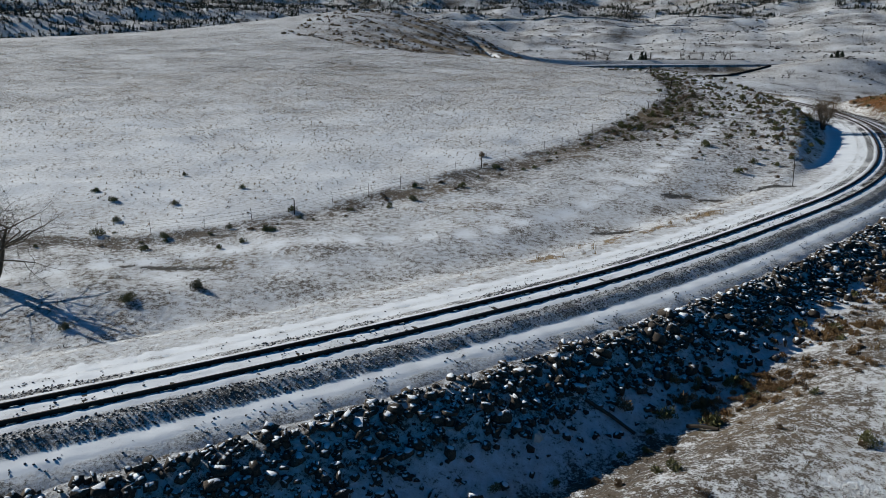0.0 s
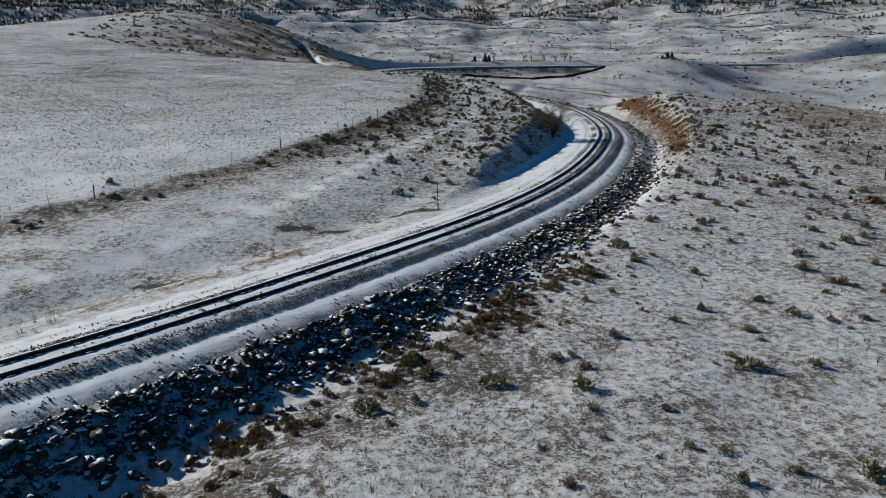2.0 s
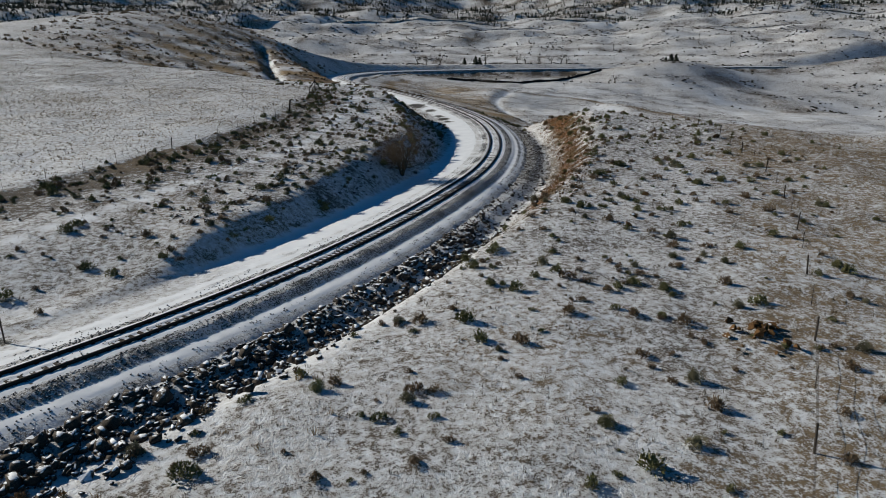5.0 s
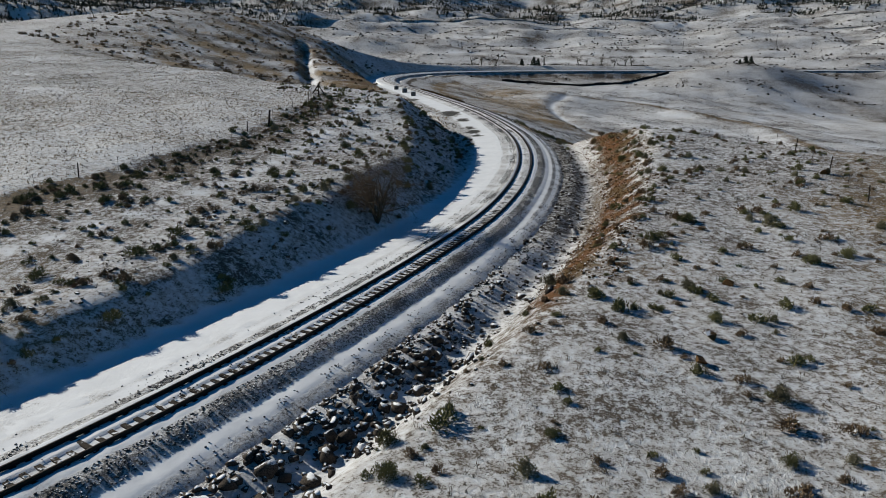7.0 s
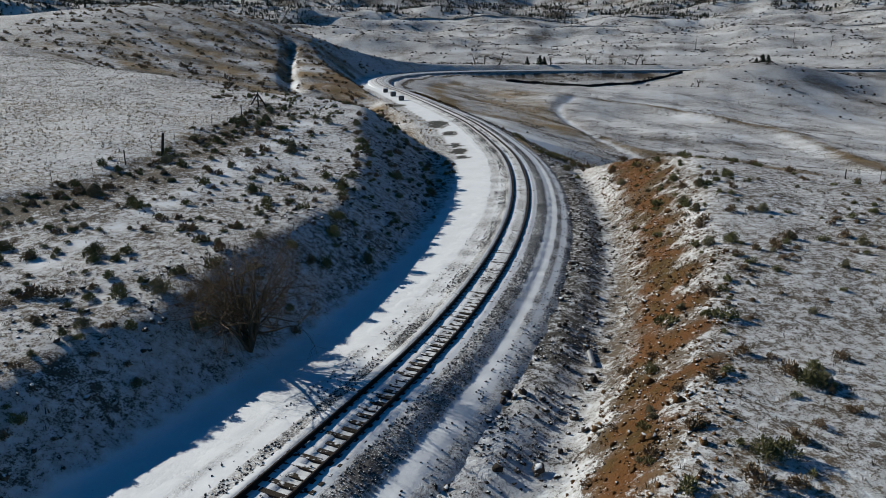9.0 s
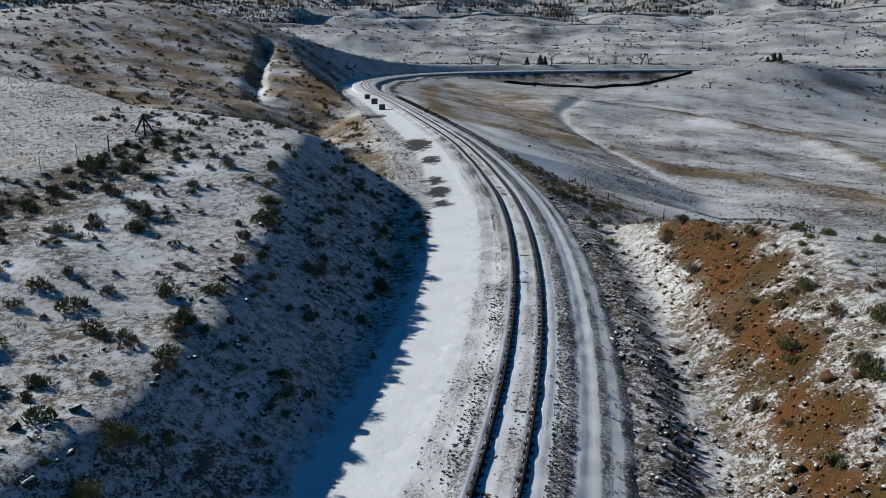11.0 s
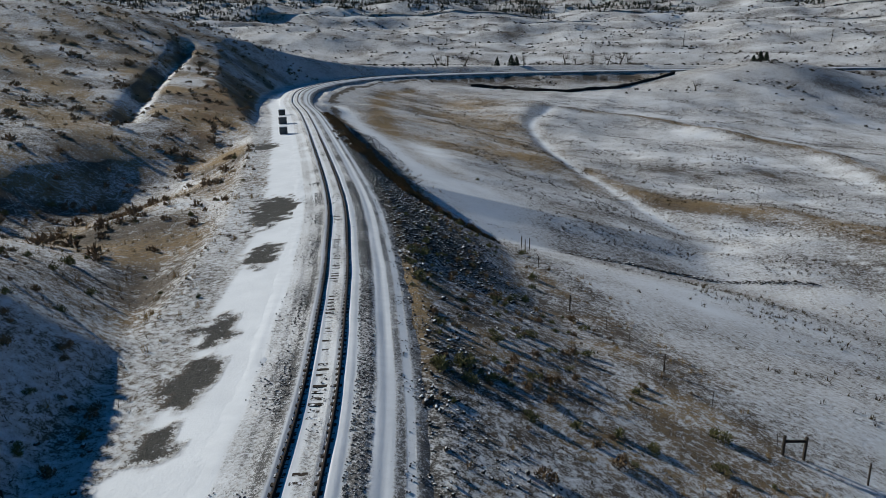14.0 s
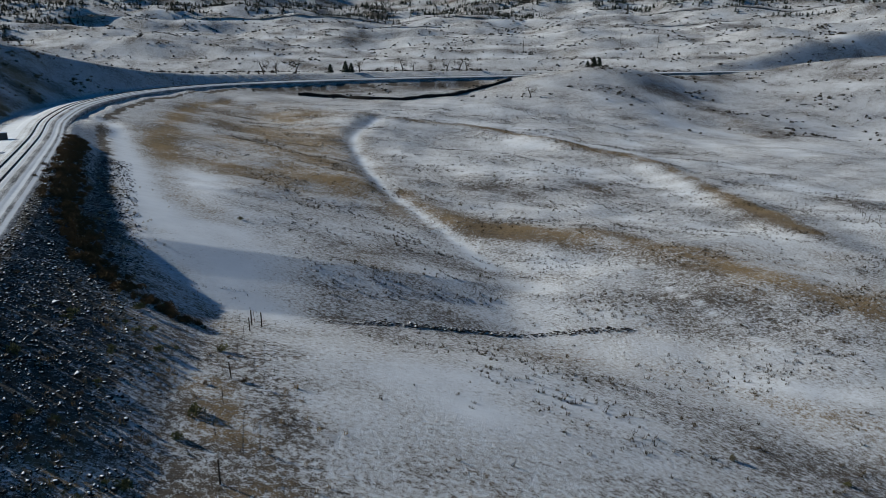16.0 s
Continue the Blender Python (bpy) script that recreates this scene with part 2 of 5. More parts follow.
def natural(x, y, n):
    """The land before the railway was dug into it."""
    y0 = 58 - 14 * smooth(x, 0, 70)
    rise = 0.075 - 0.012 * smooth(x, 30, 90)
    up = np.where(y > y0, rise, 0.015) * (y - y0)
    cap = 19 + 8 * smooth(x, -260, -60)
    up = -2.5 * np.logaddexp(-up / 2.5, -cap / 2.5)
    z = -1.3 + up - 0.09 * np.maximum(y - 440, 0) * smooth(x, 60, -40) * smooth(y, 900, 500)
    # hollow north of the left plateau, then the knoll beside the far bend
    q = q_line(x, y)
    z = z - (10 * smooth(q, 171, 207) + 3 * smooth(q, 212, 262)) * smooth(x, -60, 45)
    z = z - 0.9 * bell(x, y, 60, 137, 9, 9) + 12 * bell(x, y, -25, 450, 70, 70) - 8 * smooth(x, -10, 66) * smooth(y, 320, 400)
    z = z - 6.5 * bell(x, y, 48.5, 236, 23, 7.5, 82) - 2.8 * near_line(x, y, [(16, 398), (19, 384), (23.3, 351), (30.5, 304), (35.5, 279)], 1.9)
    # valley on the right of the line
    v = smooth((x + y - 249) / 1.414, 0, 36) * smooth(n, -4, 4)
    floor = -16.5 + 0.03 * (y - 300) - 0.05 * (x - 140) + 8 * bell(x, y, 94, 285, 18, 36) + 4 * bell(x, y, 150, 440, 60, 40)
    floor = floor + 4 * smooth(y, 430, 500) + 4 * smooth(y, 500, 560) + 17 * bell(x, y, 318, 552, 64, 34, 35)
    floor = floor + 1.2 * rolling(x, y, 70, 0) + 0.4 * rolling(x, y, 33, 12) + 0.14 * rolling(x, y, 14, 22)
    # a grassy spur leans against the far bend
    spur = 1.0 - 0.21 * np.maximum(n - 4, 0) + 0.5 * rolling(x, y, 26, 6)
    lean = smooth(y, 300, 350) * smooth(y, 560, 490) * (n > -4)
    floor = floor * (1 - lean) + 1.5 * np.logaddexp(floor / 1.5, spur / 1.5) * lean
    floor = floor - 0.8 * near_line(x, y, TRAILS[0][0], 2.2) - 0.6 * near_line(x, y, TRAILS[1][0], 2.6)
    floor = floor + 1.5 * near_line(x, y, GOLD_LINES[0][0], 5.5) + 1.2 * near_line(x, y, GOLD_LINES[1][0], 6.5)
    z = z * (1 - v) + floor * v
    # beyond the far bend the land climbs to the mountain
    d = np.hypot(x - 70, y - 100)
    far = 1.0 + 0.155 * np.maximum(d - 600, 0) + 0.14 * np.maximum(d - 1150, 0) + (6 * rolling(x, y, 190, 10) + 4.2 * rolling(x + 0.4 * y, y * 1.6, 95, 14) + 0.8 * rolling(x, 1.2 * y, 34, 2)) * smooth(d, 550, 800) + 22 * rolling(x, y, 520, 20) * smooth(d, 800, 1300)
    w = smooth(d, 500, 640) * smooth(np.arctan2(x - 70, y - 100), -0.35, -0.05)
    w = np.maximum(w, smooth(d, 650, 850))
    z = z * (1 - w) + far * w
    return z


def land(x, y, s=None, n=None):
    """The height of the ground, with the railway's cuttings and banks."""
    if s is None:
        s, n = track_frame(x, y)
    zt = track_z(np.interp(s, TRACK_S, TRACK[:, 1]))
    f = natural(x, y, n) + 0.10 * rolling(x, y, 6, 5) + 0.22 * rolling(x, y, 17, 15)
    early = smooth(s, EARLY + 25, EARLY)
    f = f - (0.4 + 1.9 * smooth(s, EARLY - 38, EARLY - 75)) * early * np.exp(-0.5 * ((n - 8.8 - 1.6 * smooth(s, EARLY - 40, EARLY - 70)) / 2.1) ** 2)
    f = f - 0.9 * smooth(s, EARLY + 4, EARLY - 22) * np.exp(-0.5 * ((n + 9) / 3.6) ** 2)
    e = off_fence(x, y)
    f = f + 0.12 * smooth(e, -1.6, 1.0) - 0.16 * np.exp(-0.5 * ((e + 2.0) / 1.8) ** 2)
    toe = np.where(n < 0, 6.6 + 3.6 * smooth(s, NOSE - 60, NOSE + 12), 5.2)
    d = np.maximum(np.abs(n) - toe, 0)
    ty = np.interp(s, TRACK_S, TRACK[:, 1])
    cut, fill = np.where(n < 0, 0.72, 0.70), np.where(n < 0, 0.5, 0.60 - 0.11 * smooth(ty, 232, 214) * smooth(ty, 90, 120) - 0.13 * smooth(ty, 198, 182) * smooth(ty, 90, 120))
    base = zt - np.where(n < 0, 0.225 + 0.07 * np.clip(np.abs(n) - 3.6, -1.2, 4), 0.75)
    right_ditch = (n > 0) * np.exp(-0.5 * ((n - 7.4) / 1.0) ** 2)
    d_cut = np.where(n < 0, d, np.maximum(n - 8.3, 0))
    steep = np.interp(ty, [205, 222, 231, 239, 246, 266, 300], [11, 15, 15.6, 12, 7.2, 5.4, 5])
    foot = np.where(n > 0, np.maximum(d - steep, 0) * smooth(ty, 150, 165) * smooth(ty, 370, 330), 0)
    top, low = base + cut * d_cut, base - fill * (d - foot) - np.minimum(fill, 0.27) * foot
    k = 0.22
    h = -k * np.logaddexp(-top / k, -f / k)
    k = 0.4
    h = k * np.logaddexp(low / k, h / k)
    h = h - 0.5 * right_ditch * smooth(f - base, -0.5, 0.8)
    inside = smooth(np.abs(n), toe + 1.0, toe - 0.6)
    h = h * (1 - inside) + (base + np.where(n < 0, 0.012, 0.05) * rolling(x, y, 3, 25)) * inside
    h = h - 0.45 * smooth(np.abs(n), np.where(n < 0, 2.9, 3.6), np.where(n < 0, 2.0, 2.6)) - 0.9 * smooth(np.abs(n), 8.5, 5.5) * smooth(ty, 320, 380)
    return h


NOSE = float(track_frame(np.array([80.6]), np.array([165.0]))[0][0])
EARLY = float(track_frame(np.array([52.0]), np.array([80.0]))[0][0])


def graded(lo, a, b, hi, step, grow=1.045, onward=1.02):
    """Steps that are even from a to b and widen outside."""
    mid = list(np.arange(a, b, step))
    w, v = step, mid[-1]
    while v < hi:
        w *= onward
        v += w
        mid.append(v)
    w, v = step, mid[0]
    while v > lo:
        w *= grow
        v -= w
        mid.insert(0, v)
    return np.array(mid)


def sheet(name, x, y, z, material, layers):
    """One grid mesh from arrays of the same shape, with named float layers on its points."""
    rows, cols = x.shape
    me = bpy.data.meshes.new(name)
    co = np.stack([x, y, z], -1).reshape(-1, 3).astype(np.float32)
    i = np.arange(rows * cols).reshape(rows, cols)
    q = np.stack([i[:-1, :-1], i[:-1, 1:], i[1:, 1:], i[1:, :-1]], -1).reshape(-1, 4).astype(np.int32)
    me.vertices.add(len(co))
    me.vertices.foreach_set("co", co.ravel())
    me.loops.add(q.size)
    me.loops.foreach_set("vertex_index", q.ravel())
    me.polygons.add(len(q))
    me.polygons.foreach_set("loop_start", np.arange(0, q.size, 4, dtype=np.int32))
    me.polygons.foreach_set("use_smooth", np.ones(len(q), bool))
    me.update(calc_edges=True)
    for key, v in layers.items():
        me.attributes.new(key, "FLOAT", "POINT").data.foreach_set("value", np.clip(v, 0, 1).astype(np.float32).ravel())
    me.materials.append(material)
    return new(name, me)


gx, gy = np.meshgrid(graded(-1500, -34, 132, 2200, 0.6, 1.025, 1.02), graded(-350, 12, 262, 2600, 0.6, 1.045, 1.015))
gs, gn = track_frame(gx, gy)
gz = land(gx, gy, gs, gn)


PATCHES = [(73.4, 210, 1.9, 5.5), (74.8, 195.5, 1.1, 2.6), (74.8, 181.5, 0.9, 2.0), (75.0, 175.5, 0.9, 2.8), (75.0, 170, 0.7, 1.4), (65.5, 254, 1.6, 3.0),
           (23.0, 66.5, 1.6, 0.5), (26.2, 65.8, 1.5, 0.4), (33.6, 69.2, 2.4, 0.5), (14.5, 56.5, 2.0, 0.4), (-19, 45.5, 3.0, 0.4)]


def cover_layers(x, y, z, s, n):
    """How bare, how red, how golden and how dark grey the ground is."""
    ty = np.interp(s, TRACK_S, TRACK[:, 1])
    late, onward = smooth(ty, 66, 84), smooth(ty, 28, 62)
    bare = 0.41 + 0.07 * rolling(x, y, 30, 3) + 0.05 * rolling(x, y, 80, 33) + 0.05 * rolling(x, y, 9, 13) + (0.02 + 0.12 * rolling(x, y * 1.6, 60, 11) + 0.06 * rolling(x, y * 1.4, 24, 31)) * smooth(np.hypot(x - 70, y - 100), 480, 640)
    field = smooth(off_fence(x, y), -0.5, 1.5) * smooth(q_line(x, y), 196, 180)
    bare = bare * (1 - field) + (0.25 + 0.20 * smooth(y, 66, 190) + 0.05 * rolling(x, y, 14, 5)) * field
    verge = smooth(off_fence(x, y), 1.5, -0.5) * smooth(n, -40, -34) * smooth(n, -6, -8) * smooth(q_line(x, y), 190, 176)
    bare = bare * (1 - verge) + (0.37 + 0.06 * late + 0.10 * rolling(x, y, 6, 7) + 0.07 * rolling(x, y, 2.2, 27) + (0.20 + 0.07 * onward) * np.exp(-0.5 * ((off_fence(x, y) + 1.4 + 1.1 * onward) / (1.3 + 1.9 * onward)) ** 2) + 0.05 * late - 0.13 * smooth(ty, 112, 134)) * verge
    hill = smooth(n, 7, 10) * smooth(x + y, 264, 250)
    bare = bare * (1 - hill) + (0.405 + 0.035 * smooth(ty, 84, 110) + 0.05 * rolling(x, y, 7, 9) + 0.03 * rolling(x, y, 2.5, 19)) * hill
    east = smooth(x - y * 0.55 + 1.5 * rolling(x, y, 9, 24), 35, 43) * hill
    bare = bare + 0.12 * east
    bare = bare + 0.22 * hill * smooth(ty, 62, 52) * smooth(n + 2 * rolling(x, y, 6, 3), 19, 12)
    riprap_snow = smooth(n, 4.5, 5.5) * smooth(n + 0.8 * rolling(x, y, 3, 4), 11.0, 9.5) * smooth(ty, 88, 74)
    bare = bare * (1 - riprap_snow) + (0.42 - 0.18 * smooth(n, 7.0, 8.5)) * riprap_snow
    streak = smooth(n + 0.8 * rolling(x, y, 3, 11), 9.0, 10.0) * smooth(n + 1.2 * rolling(x, y, 4, 17), 12.8 - 0.7 * smooth(ty, 128, 112), 11.6 - 0.7 * smooth(ty, 128, 112)) * smooth(ty, 84, 100)
    mass = smooth(n + 0.5 * rolling(x, y, 3, 11) + 0.25 * rolling(x, y, 1.1, 21), 9.8, 10.4) * smooth(n + 0.8 * rolling(x, y, 4, 17), 13.6, 12.6) * smooth(ty, 138, 145) * smooth(ty + rolling(x, y, 4, 3), 160, 157)
    red = np.maximum(streak * smooth(ty, 146, 140), mass)
    face = smooth(n + 0.6 * rolling(x, y, 3, 8), 8.3 - 1.3 * smooth(ty, 148, 142), 9.2 - 1.3 * smooth(ty, 148, 142)) * smooth(n + 1.5 * rolling(x, y, 5, 27), 17 - 3.5 * smooth(ty, 138, 128), 14 - 2.5 * smooth(ty, 138, 128)) * smooth(ty, 82, 100) * smooth(ty, 164, 154)
    bare = np.maximum(bare, np.maximum(streak * 0.86, face * 0.60))
    bare = np.maximum(bare, mass * 0.98)
    drift = smooth(n, 7.6, 8.3) * smooth(n + 0.7 * rolling(x, y, 2.5, 6), 10.3, 9.5) * smooth(ty, 143, 149)
    bare = bare * (1 - drift) + 0.38 * drift
    gravel = smooth(n, 3.4, 4.2) * smooth(n + 0.5 * rolling(x, y, 4, 12), 7.6, 6.6) * smooth(ty, 98, 110) * smooth(ty, 186, 170)
    bare = np.where(np.abs(n) < 7.0, 0.03 + 0.36 * smooth(n, 3.4, 4.2) + 0.20 * gravel + 0.30 * smooth(n, -3.5, -4.2) * smooth(ty, 84, 72), bare)
    straw = smooth(n + 0.3 * rolling(x, y, 4, 7), -6.8, -6.2) * smooth(n + 0.3 * rolling(x, y, 5, 9), -4.9, -5.5) * smooth(ty, 30, 40) * smooth(ty, 58, 54) * smooth(rolling(x, y, 7, 14), -0.6, 0.2)
    bare = np.maximum(bare, 0.66 * straw)
    toe_n = np.interp(ty, [215, 231, 246, 266], [27, 21.5, 14, 12])
    bank = smooth(n, 5, 7) * smooth(n + 1.5 * rolling(x, y, 6, 16), toe_n, toe_n - 4) * smooth(ty, 150, 165) * smooth(ty, 270, 250)
    bare = bare * (1 - bank) + (0.56 - 0.12 * smooth(ty, 176, 166) + 0.10 * rolling(x, y, 5, 23) - 0.04 * smooth(ty, 200, 215) * smooth(n, 20, 14)) * bank
    draw = smooth(n + 1.5 * rolling(x, y, 6, 16), toe_n - 1, toe_n + 2) * smooth(n + 2 * rolling(x, y, 15, 6), 33, 25) * smooth(ty, 222, 236) * smooth(ty, 330, 300)
    bare = bare * (1 - draw) + (0.22 + 0.05 * rolling(x, y, 8, 3)) * draw
    stone_face = smooth(n, 3.2, 4.2) * smooth(n + rolling(x, y, 5, 7), 14.5, 11.5) * smooth(ty + 2 * rolling(x, y, 6, 3), 194, 202) * smooth(ty, 300, 238)
    bare = bare * (1 - stone_face) + 0.70 * stone_face
    rim = smooth(n, 4.0, 4.6) * smooth(n + 0.5 * rolling(x, y, 3, 9), 6.6, 5.4) * smooth(ty, 172, 178) * smooth(ty, 199, 194)
    bare = bare * (1 - rim) + 0.72 * rim
    hollow = smooth(q_line(x, y), 182, 200) * smooth(x, -80, 0) * smooth(n, -9.5, -12.5) * smooth(y, 470, 410)
    bare = bare * (1 - hollow) + (0.60 + 0.20 * rolling(x, y, 22, 4) + 0.10 * rolling(x, y, 6, 24)) * hollow
    rust = bell(x, y, 47, 325, 8, 48, 4) * smooth(n, -8, -12) * (0.75 + 0.25 * rolling(x, y, 9, 12))
    bare = np.maximum(bare, 0.80 * smooth(rust, 0.2, 0.6))
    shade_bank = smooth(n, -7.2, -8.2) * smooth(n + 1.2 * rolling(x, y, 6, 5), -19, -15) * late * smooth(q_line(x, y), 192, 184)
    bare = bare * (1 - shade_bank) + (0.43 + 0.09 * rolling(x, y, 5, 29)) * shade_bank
    gold = 0.35 * smooth(rolling(x, y, 26, 21), 0.2, 1.1) + 0.9 * hollow * smooth(rolling(x, y, 22, 14), -0.5, 0.6) + 0.5 * east
    red, gold = np.maximum(red, 0.5 * smooth(rust, 0.2, 0.7)), gold + 0.6 * rust
    gold = gold + straw + rim + 0.1 * face + 0.35 * field + 0.7 * bank * smooth(rolling(x, y, 9, 28), 0, 0.8)
    d = np.hypot(x - 70, y - 100)
    mount = smooth(d + 90 * rolling(x, y, 160, 30), 980, 1150)
    bare = bare + mount * (0.10 + 0.25 * rolling(x, y, 60, 22))
    bare = bare + 0.08 * bell(x, y, 200, 545, 70, 22) + 0.14 * smooth(ty, 480, 520) * smooth(n, 4, 7) * smooth(n, 34, 24) + 0.04 * smooth(n, 4.2, 5) * smooth(n, 12.5, 10) * (1 - late)
    valley = smooth(n, 14, 24) * smooth(x + y, 266, 290) * smooth(y, 520, 440)
    bare = bare + (-0.05 + 0.09 * rolling(x, y, 42, 8) + 0.06 * rolling(x, y, 13, 27)) * valley
    slope = smooth(y, 290, 330) * smooth(y, 500, 450) * smooth(n, 12, 24) * smooth(x, 150, 125)
    bare, gold = bare + 0.15 * slope, gold + 0.35 * slope
    for points, w, rich in GOLD_LINES:
        k = near_line(x, y, points, w) * (0.7 + 0.3 * smooth(rolling(x, y, 12, 3) + 0.6 * rolling(x, y, 5, 13), -0.8, 0.6))
        bare, gold = bare + rich * k, gold + 0.7 * k
    for points, w in DARK_LINES:
        bare = bare + 0.20 * near_line(x, y, points, w)
    for points, w in TRAILS:
        k = near_line(x, y, points, w)
        bare, gold = bare * (1 - 0.8 * k), gold * (1 - k)
    drain = smooth(n, 3.9, 4.6) * smooth(n + 0.8 * rolling(x, y, 4, 5), 9.4, 8.2) * smooth(ty, 74, 84) * smooth(ty, 116, 104)
    bare = bare * (1 - drain) + (0.30 + 0.06 * rolling(x, y, 3, 15)) * drain
    # dark grey colour of the gravel, bank face, drain and bare patches
    dark_grey = np.maximum(np.maximum(0.75 * gravel, 0.9 * stone_face), 0.8 * drain)
    for cx, cy, sx, sy in PATCHES:
        k = smooth(bell(x, y, cx, cy, sx, sy) + 0.18 * rolling(x, y, 1.8, 9) + 0.14 * rolling(x, y, 1.3, 19), 0.40, 0.68)
        bare, gold, dark_grey = np.maximum(bare, k * 0.85), gold * (1 - k), np.maximum(dark_grey, k)
    return {"bare": bare, "red": red, "gold": gold, "dark_grey": dark_grey}


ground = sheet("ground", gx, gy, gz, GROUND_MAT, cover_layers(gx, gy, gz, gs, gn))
tagged(ground, "thin wind-blown snow over dry brown prairie and hills", "ground", kind="structure")

# ---- the railway ----


def along_track(at):
    """Place, height and direction of the track at distances along it."""
    x, y = np.interp(at, TRACK_S, TRACK[:, 0]), np.interp(at, TRACK_S, TRACK[:, 1])
    x2, y2 = np.interp(at + 0.5, TRACK_S, TRACK[:, 0]), np.interp(at + 0.5, TRACK_S, TRACK[:, 1])
    x1, y1 = np.interp(at - 0.5, TRACK_S, TRACK[:, 0]), np.interp(at - 0.5, TRACK_S, TRACK[:, 1])
    a = np.arctan2(y2 - y1, x2 - x1)
    return x, y, track_z(y), a


def swept(name, section, at, material, parent=None, closed=True):
    """A bar of the given section (offset to the right, height) along the track."""
    x, y, z, a = along_track(at)
    sec = np.array(section)
    px = x[:, None] + np.sin(a)[:, None] * sec[None, :, 0]
    py = y[:, None] - np.cos(a)[:, None] * sec[None, :, 0]
    pz = z[:, None] + sec[None, :, 1]
    if closed:
        px, py, pz = (np.c_[v, v[:, :1]] for v in (px, py, pz))
    ob = sheet(name, px, py, pz, material, {})
    ob.data.polygons.foreach_set("use_smooth", np.zeros(len(ob.data.polygons), bool))
    ob.parent = parent
    return ob


railway = tagged(new("railway_track"), "single railway track with rusty rails on half-buried timber ties", "railway track", kind="structure")
S0, S1 = 20.0, float(TRACK_S[-1]) - 5
at = np.r_[np.arange(S0, 420, 0.8), np.arange(420, S1, 3.0)]
RAIL_SECTION = [(-0.075, 0.0), (0.075, 0.0), (0.075, 0.015), (0.012, 0.04), (0.012, 0.125), (0.037, 0.14), (0.037, 0.17), (0.028, 0.178),
                (-0.028, 0.178), (-0.037, 0.17), (-0.037, 0.14), (-0.012, 0.125), (-0.012, 0.04), (-0.075, 0.015)]
for side in (-0.7535, 0.7535):
    swept("rail", [(side + u, v) for u, v in RAIL_SECTION][::-1], at, RAIL_MAT, railway)

# ballast bed with its snow
bu = np.r_[np.linspace(-4.4, -1.4, 22), np.linspace(-1.3, 1.3, 27), np.linspace(1.4, 5.2, 28)]
bat = np.r_[np.arange(S0, 330, 0.25), np.arange(330, S1, 2.5)]
bx, by, bz, ba = along_track(bat)
BX = bx[:, None] + np.sin(ba)[:, None] * bu
BY = by[:, None] - np.cos(ba)[:, None] * bu
U = np.broadcast_to(bu, BX.shape)
PROFILE = ([-4.4, -3.7, -3.0, -2.15, -1.75, -1.35, -1.25, -0.98, -0.9, -0.6, -0.52, 0.52, 0.6, 0.9, 0.98, 1.3, 1.6, 2.1, 2.9, 3.6, 4.3, 5.2],
           [-0.30, -0.222, -0.170, -0.110, -0.08, 0.0, 0.03, 0.03, -0.03, -0.03, 0.02, 0.02, -0.03, -0.03, 0.03, 0.0, -0.05, -0.05, -0.36, -0.42, -0.60, -0.98])
prof = np.interp(U, *PROFILE)
prof = prof + smooth(BY, 106, 124) * (0.07 + 0.03 * rolling(BX, BY, 2.2, 4)) * smooth(U, 2.2, 2.7) * smooth(U, 3.7, 3.2)
BZ = bz[:, None] + prof + 0.018 * rolling(BX, BY, 1.3, 3) + 0.012 * rolling(BX, BY, 0.45, 9)
early_band = np.interp(U, [-4.4, -3.4, -3.2, -2.9, -2.7, -2.1, -1.95, -1.4, -1.3, -1.0, -0.35, 0.0, 0.35, 1.0, 1.45, 1.6, 2.75, 2.95, 3.2, 3.8, 4.0, 4.6],
                       [0.04, 0.05, 0.22, 0.22, 0.08, 0.10, 0.46, 0.46, 0.12, 0.05, 0.05, 0.14, 0.14, 0.05, 0.08, 0.50, 0.46, 0.10, 0.06, 0.10, 0.38, 0.36])
late_band = np.interp(U, [-4.4, -3.2, -3.0, -2.3, -2.1, -1.7, -1.6, -1.2, -1.1, -1.0, -0.35, 0.0, 0.35, 1.0, 1.5, 1.65, 2.3, 2.55, 3.25, 3.4, 3.7, 3.8, 4.1, 4.25, 4.6],
                      [0.0, 0.05, 0.28, 0.30, 0.18, 0.26, 0.46, 0.46, 0.15, 0.0, 0.05, 0.34, 0.28, 0.0, 0.06, 0.50, 0.56, 0.06, 0.06, 0.50, 0.50, 0.06, 0.1, 0.55, 0.60])
north = smooth(BY, 106, 124)
band = early_band * (1 - north) + late_band * north + 0.2 * smooth(U, -2.6, -2.2) * smooth(U, -1.2, -1.5) * smooth(BY, 160, 170) * smooth(BY, 215, 200)
skirt = 2.2 * smooth(BY, 300, 360)
BZ[:, 0] -= skirt[:, 0]
BZ[:, -1] -= skirt[:, -1]
patchy = rolling(BX, BY, 7, 30)
# the snow has sunk between the ties
sunk = smooth(U, -0.12, 0.05) * smooth(U, 0.66, 0.58) * smooth(BY, 122, 108) * smooth(rolling(BX, BY, 5, 21) + 1.6 * smooth(BY, 56, 76), -0.1, 0.6) * (0.25 + 0.75 * smooth(BY, 52, 76))
sunk = sunk + 0.75 * smooth(rolling(BX, BY, 4, 11), -0.5, 0.5) * smooth(U, -0.42, -0.3) * smooth(U, 0.25, 0.12) * smooth(BY, 163, 172) * smooth(BY, 214, 200)
BZ = BZ - 0.075 * sunk
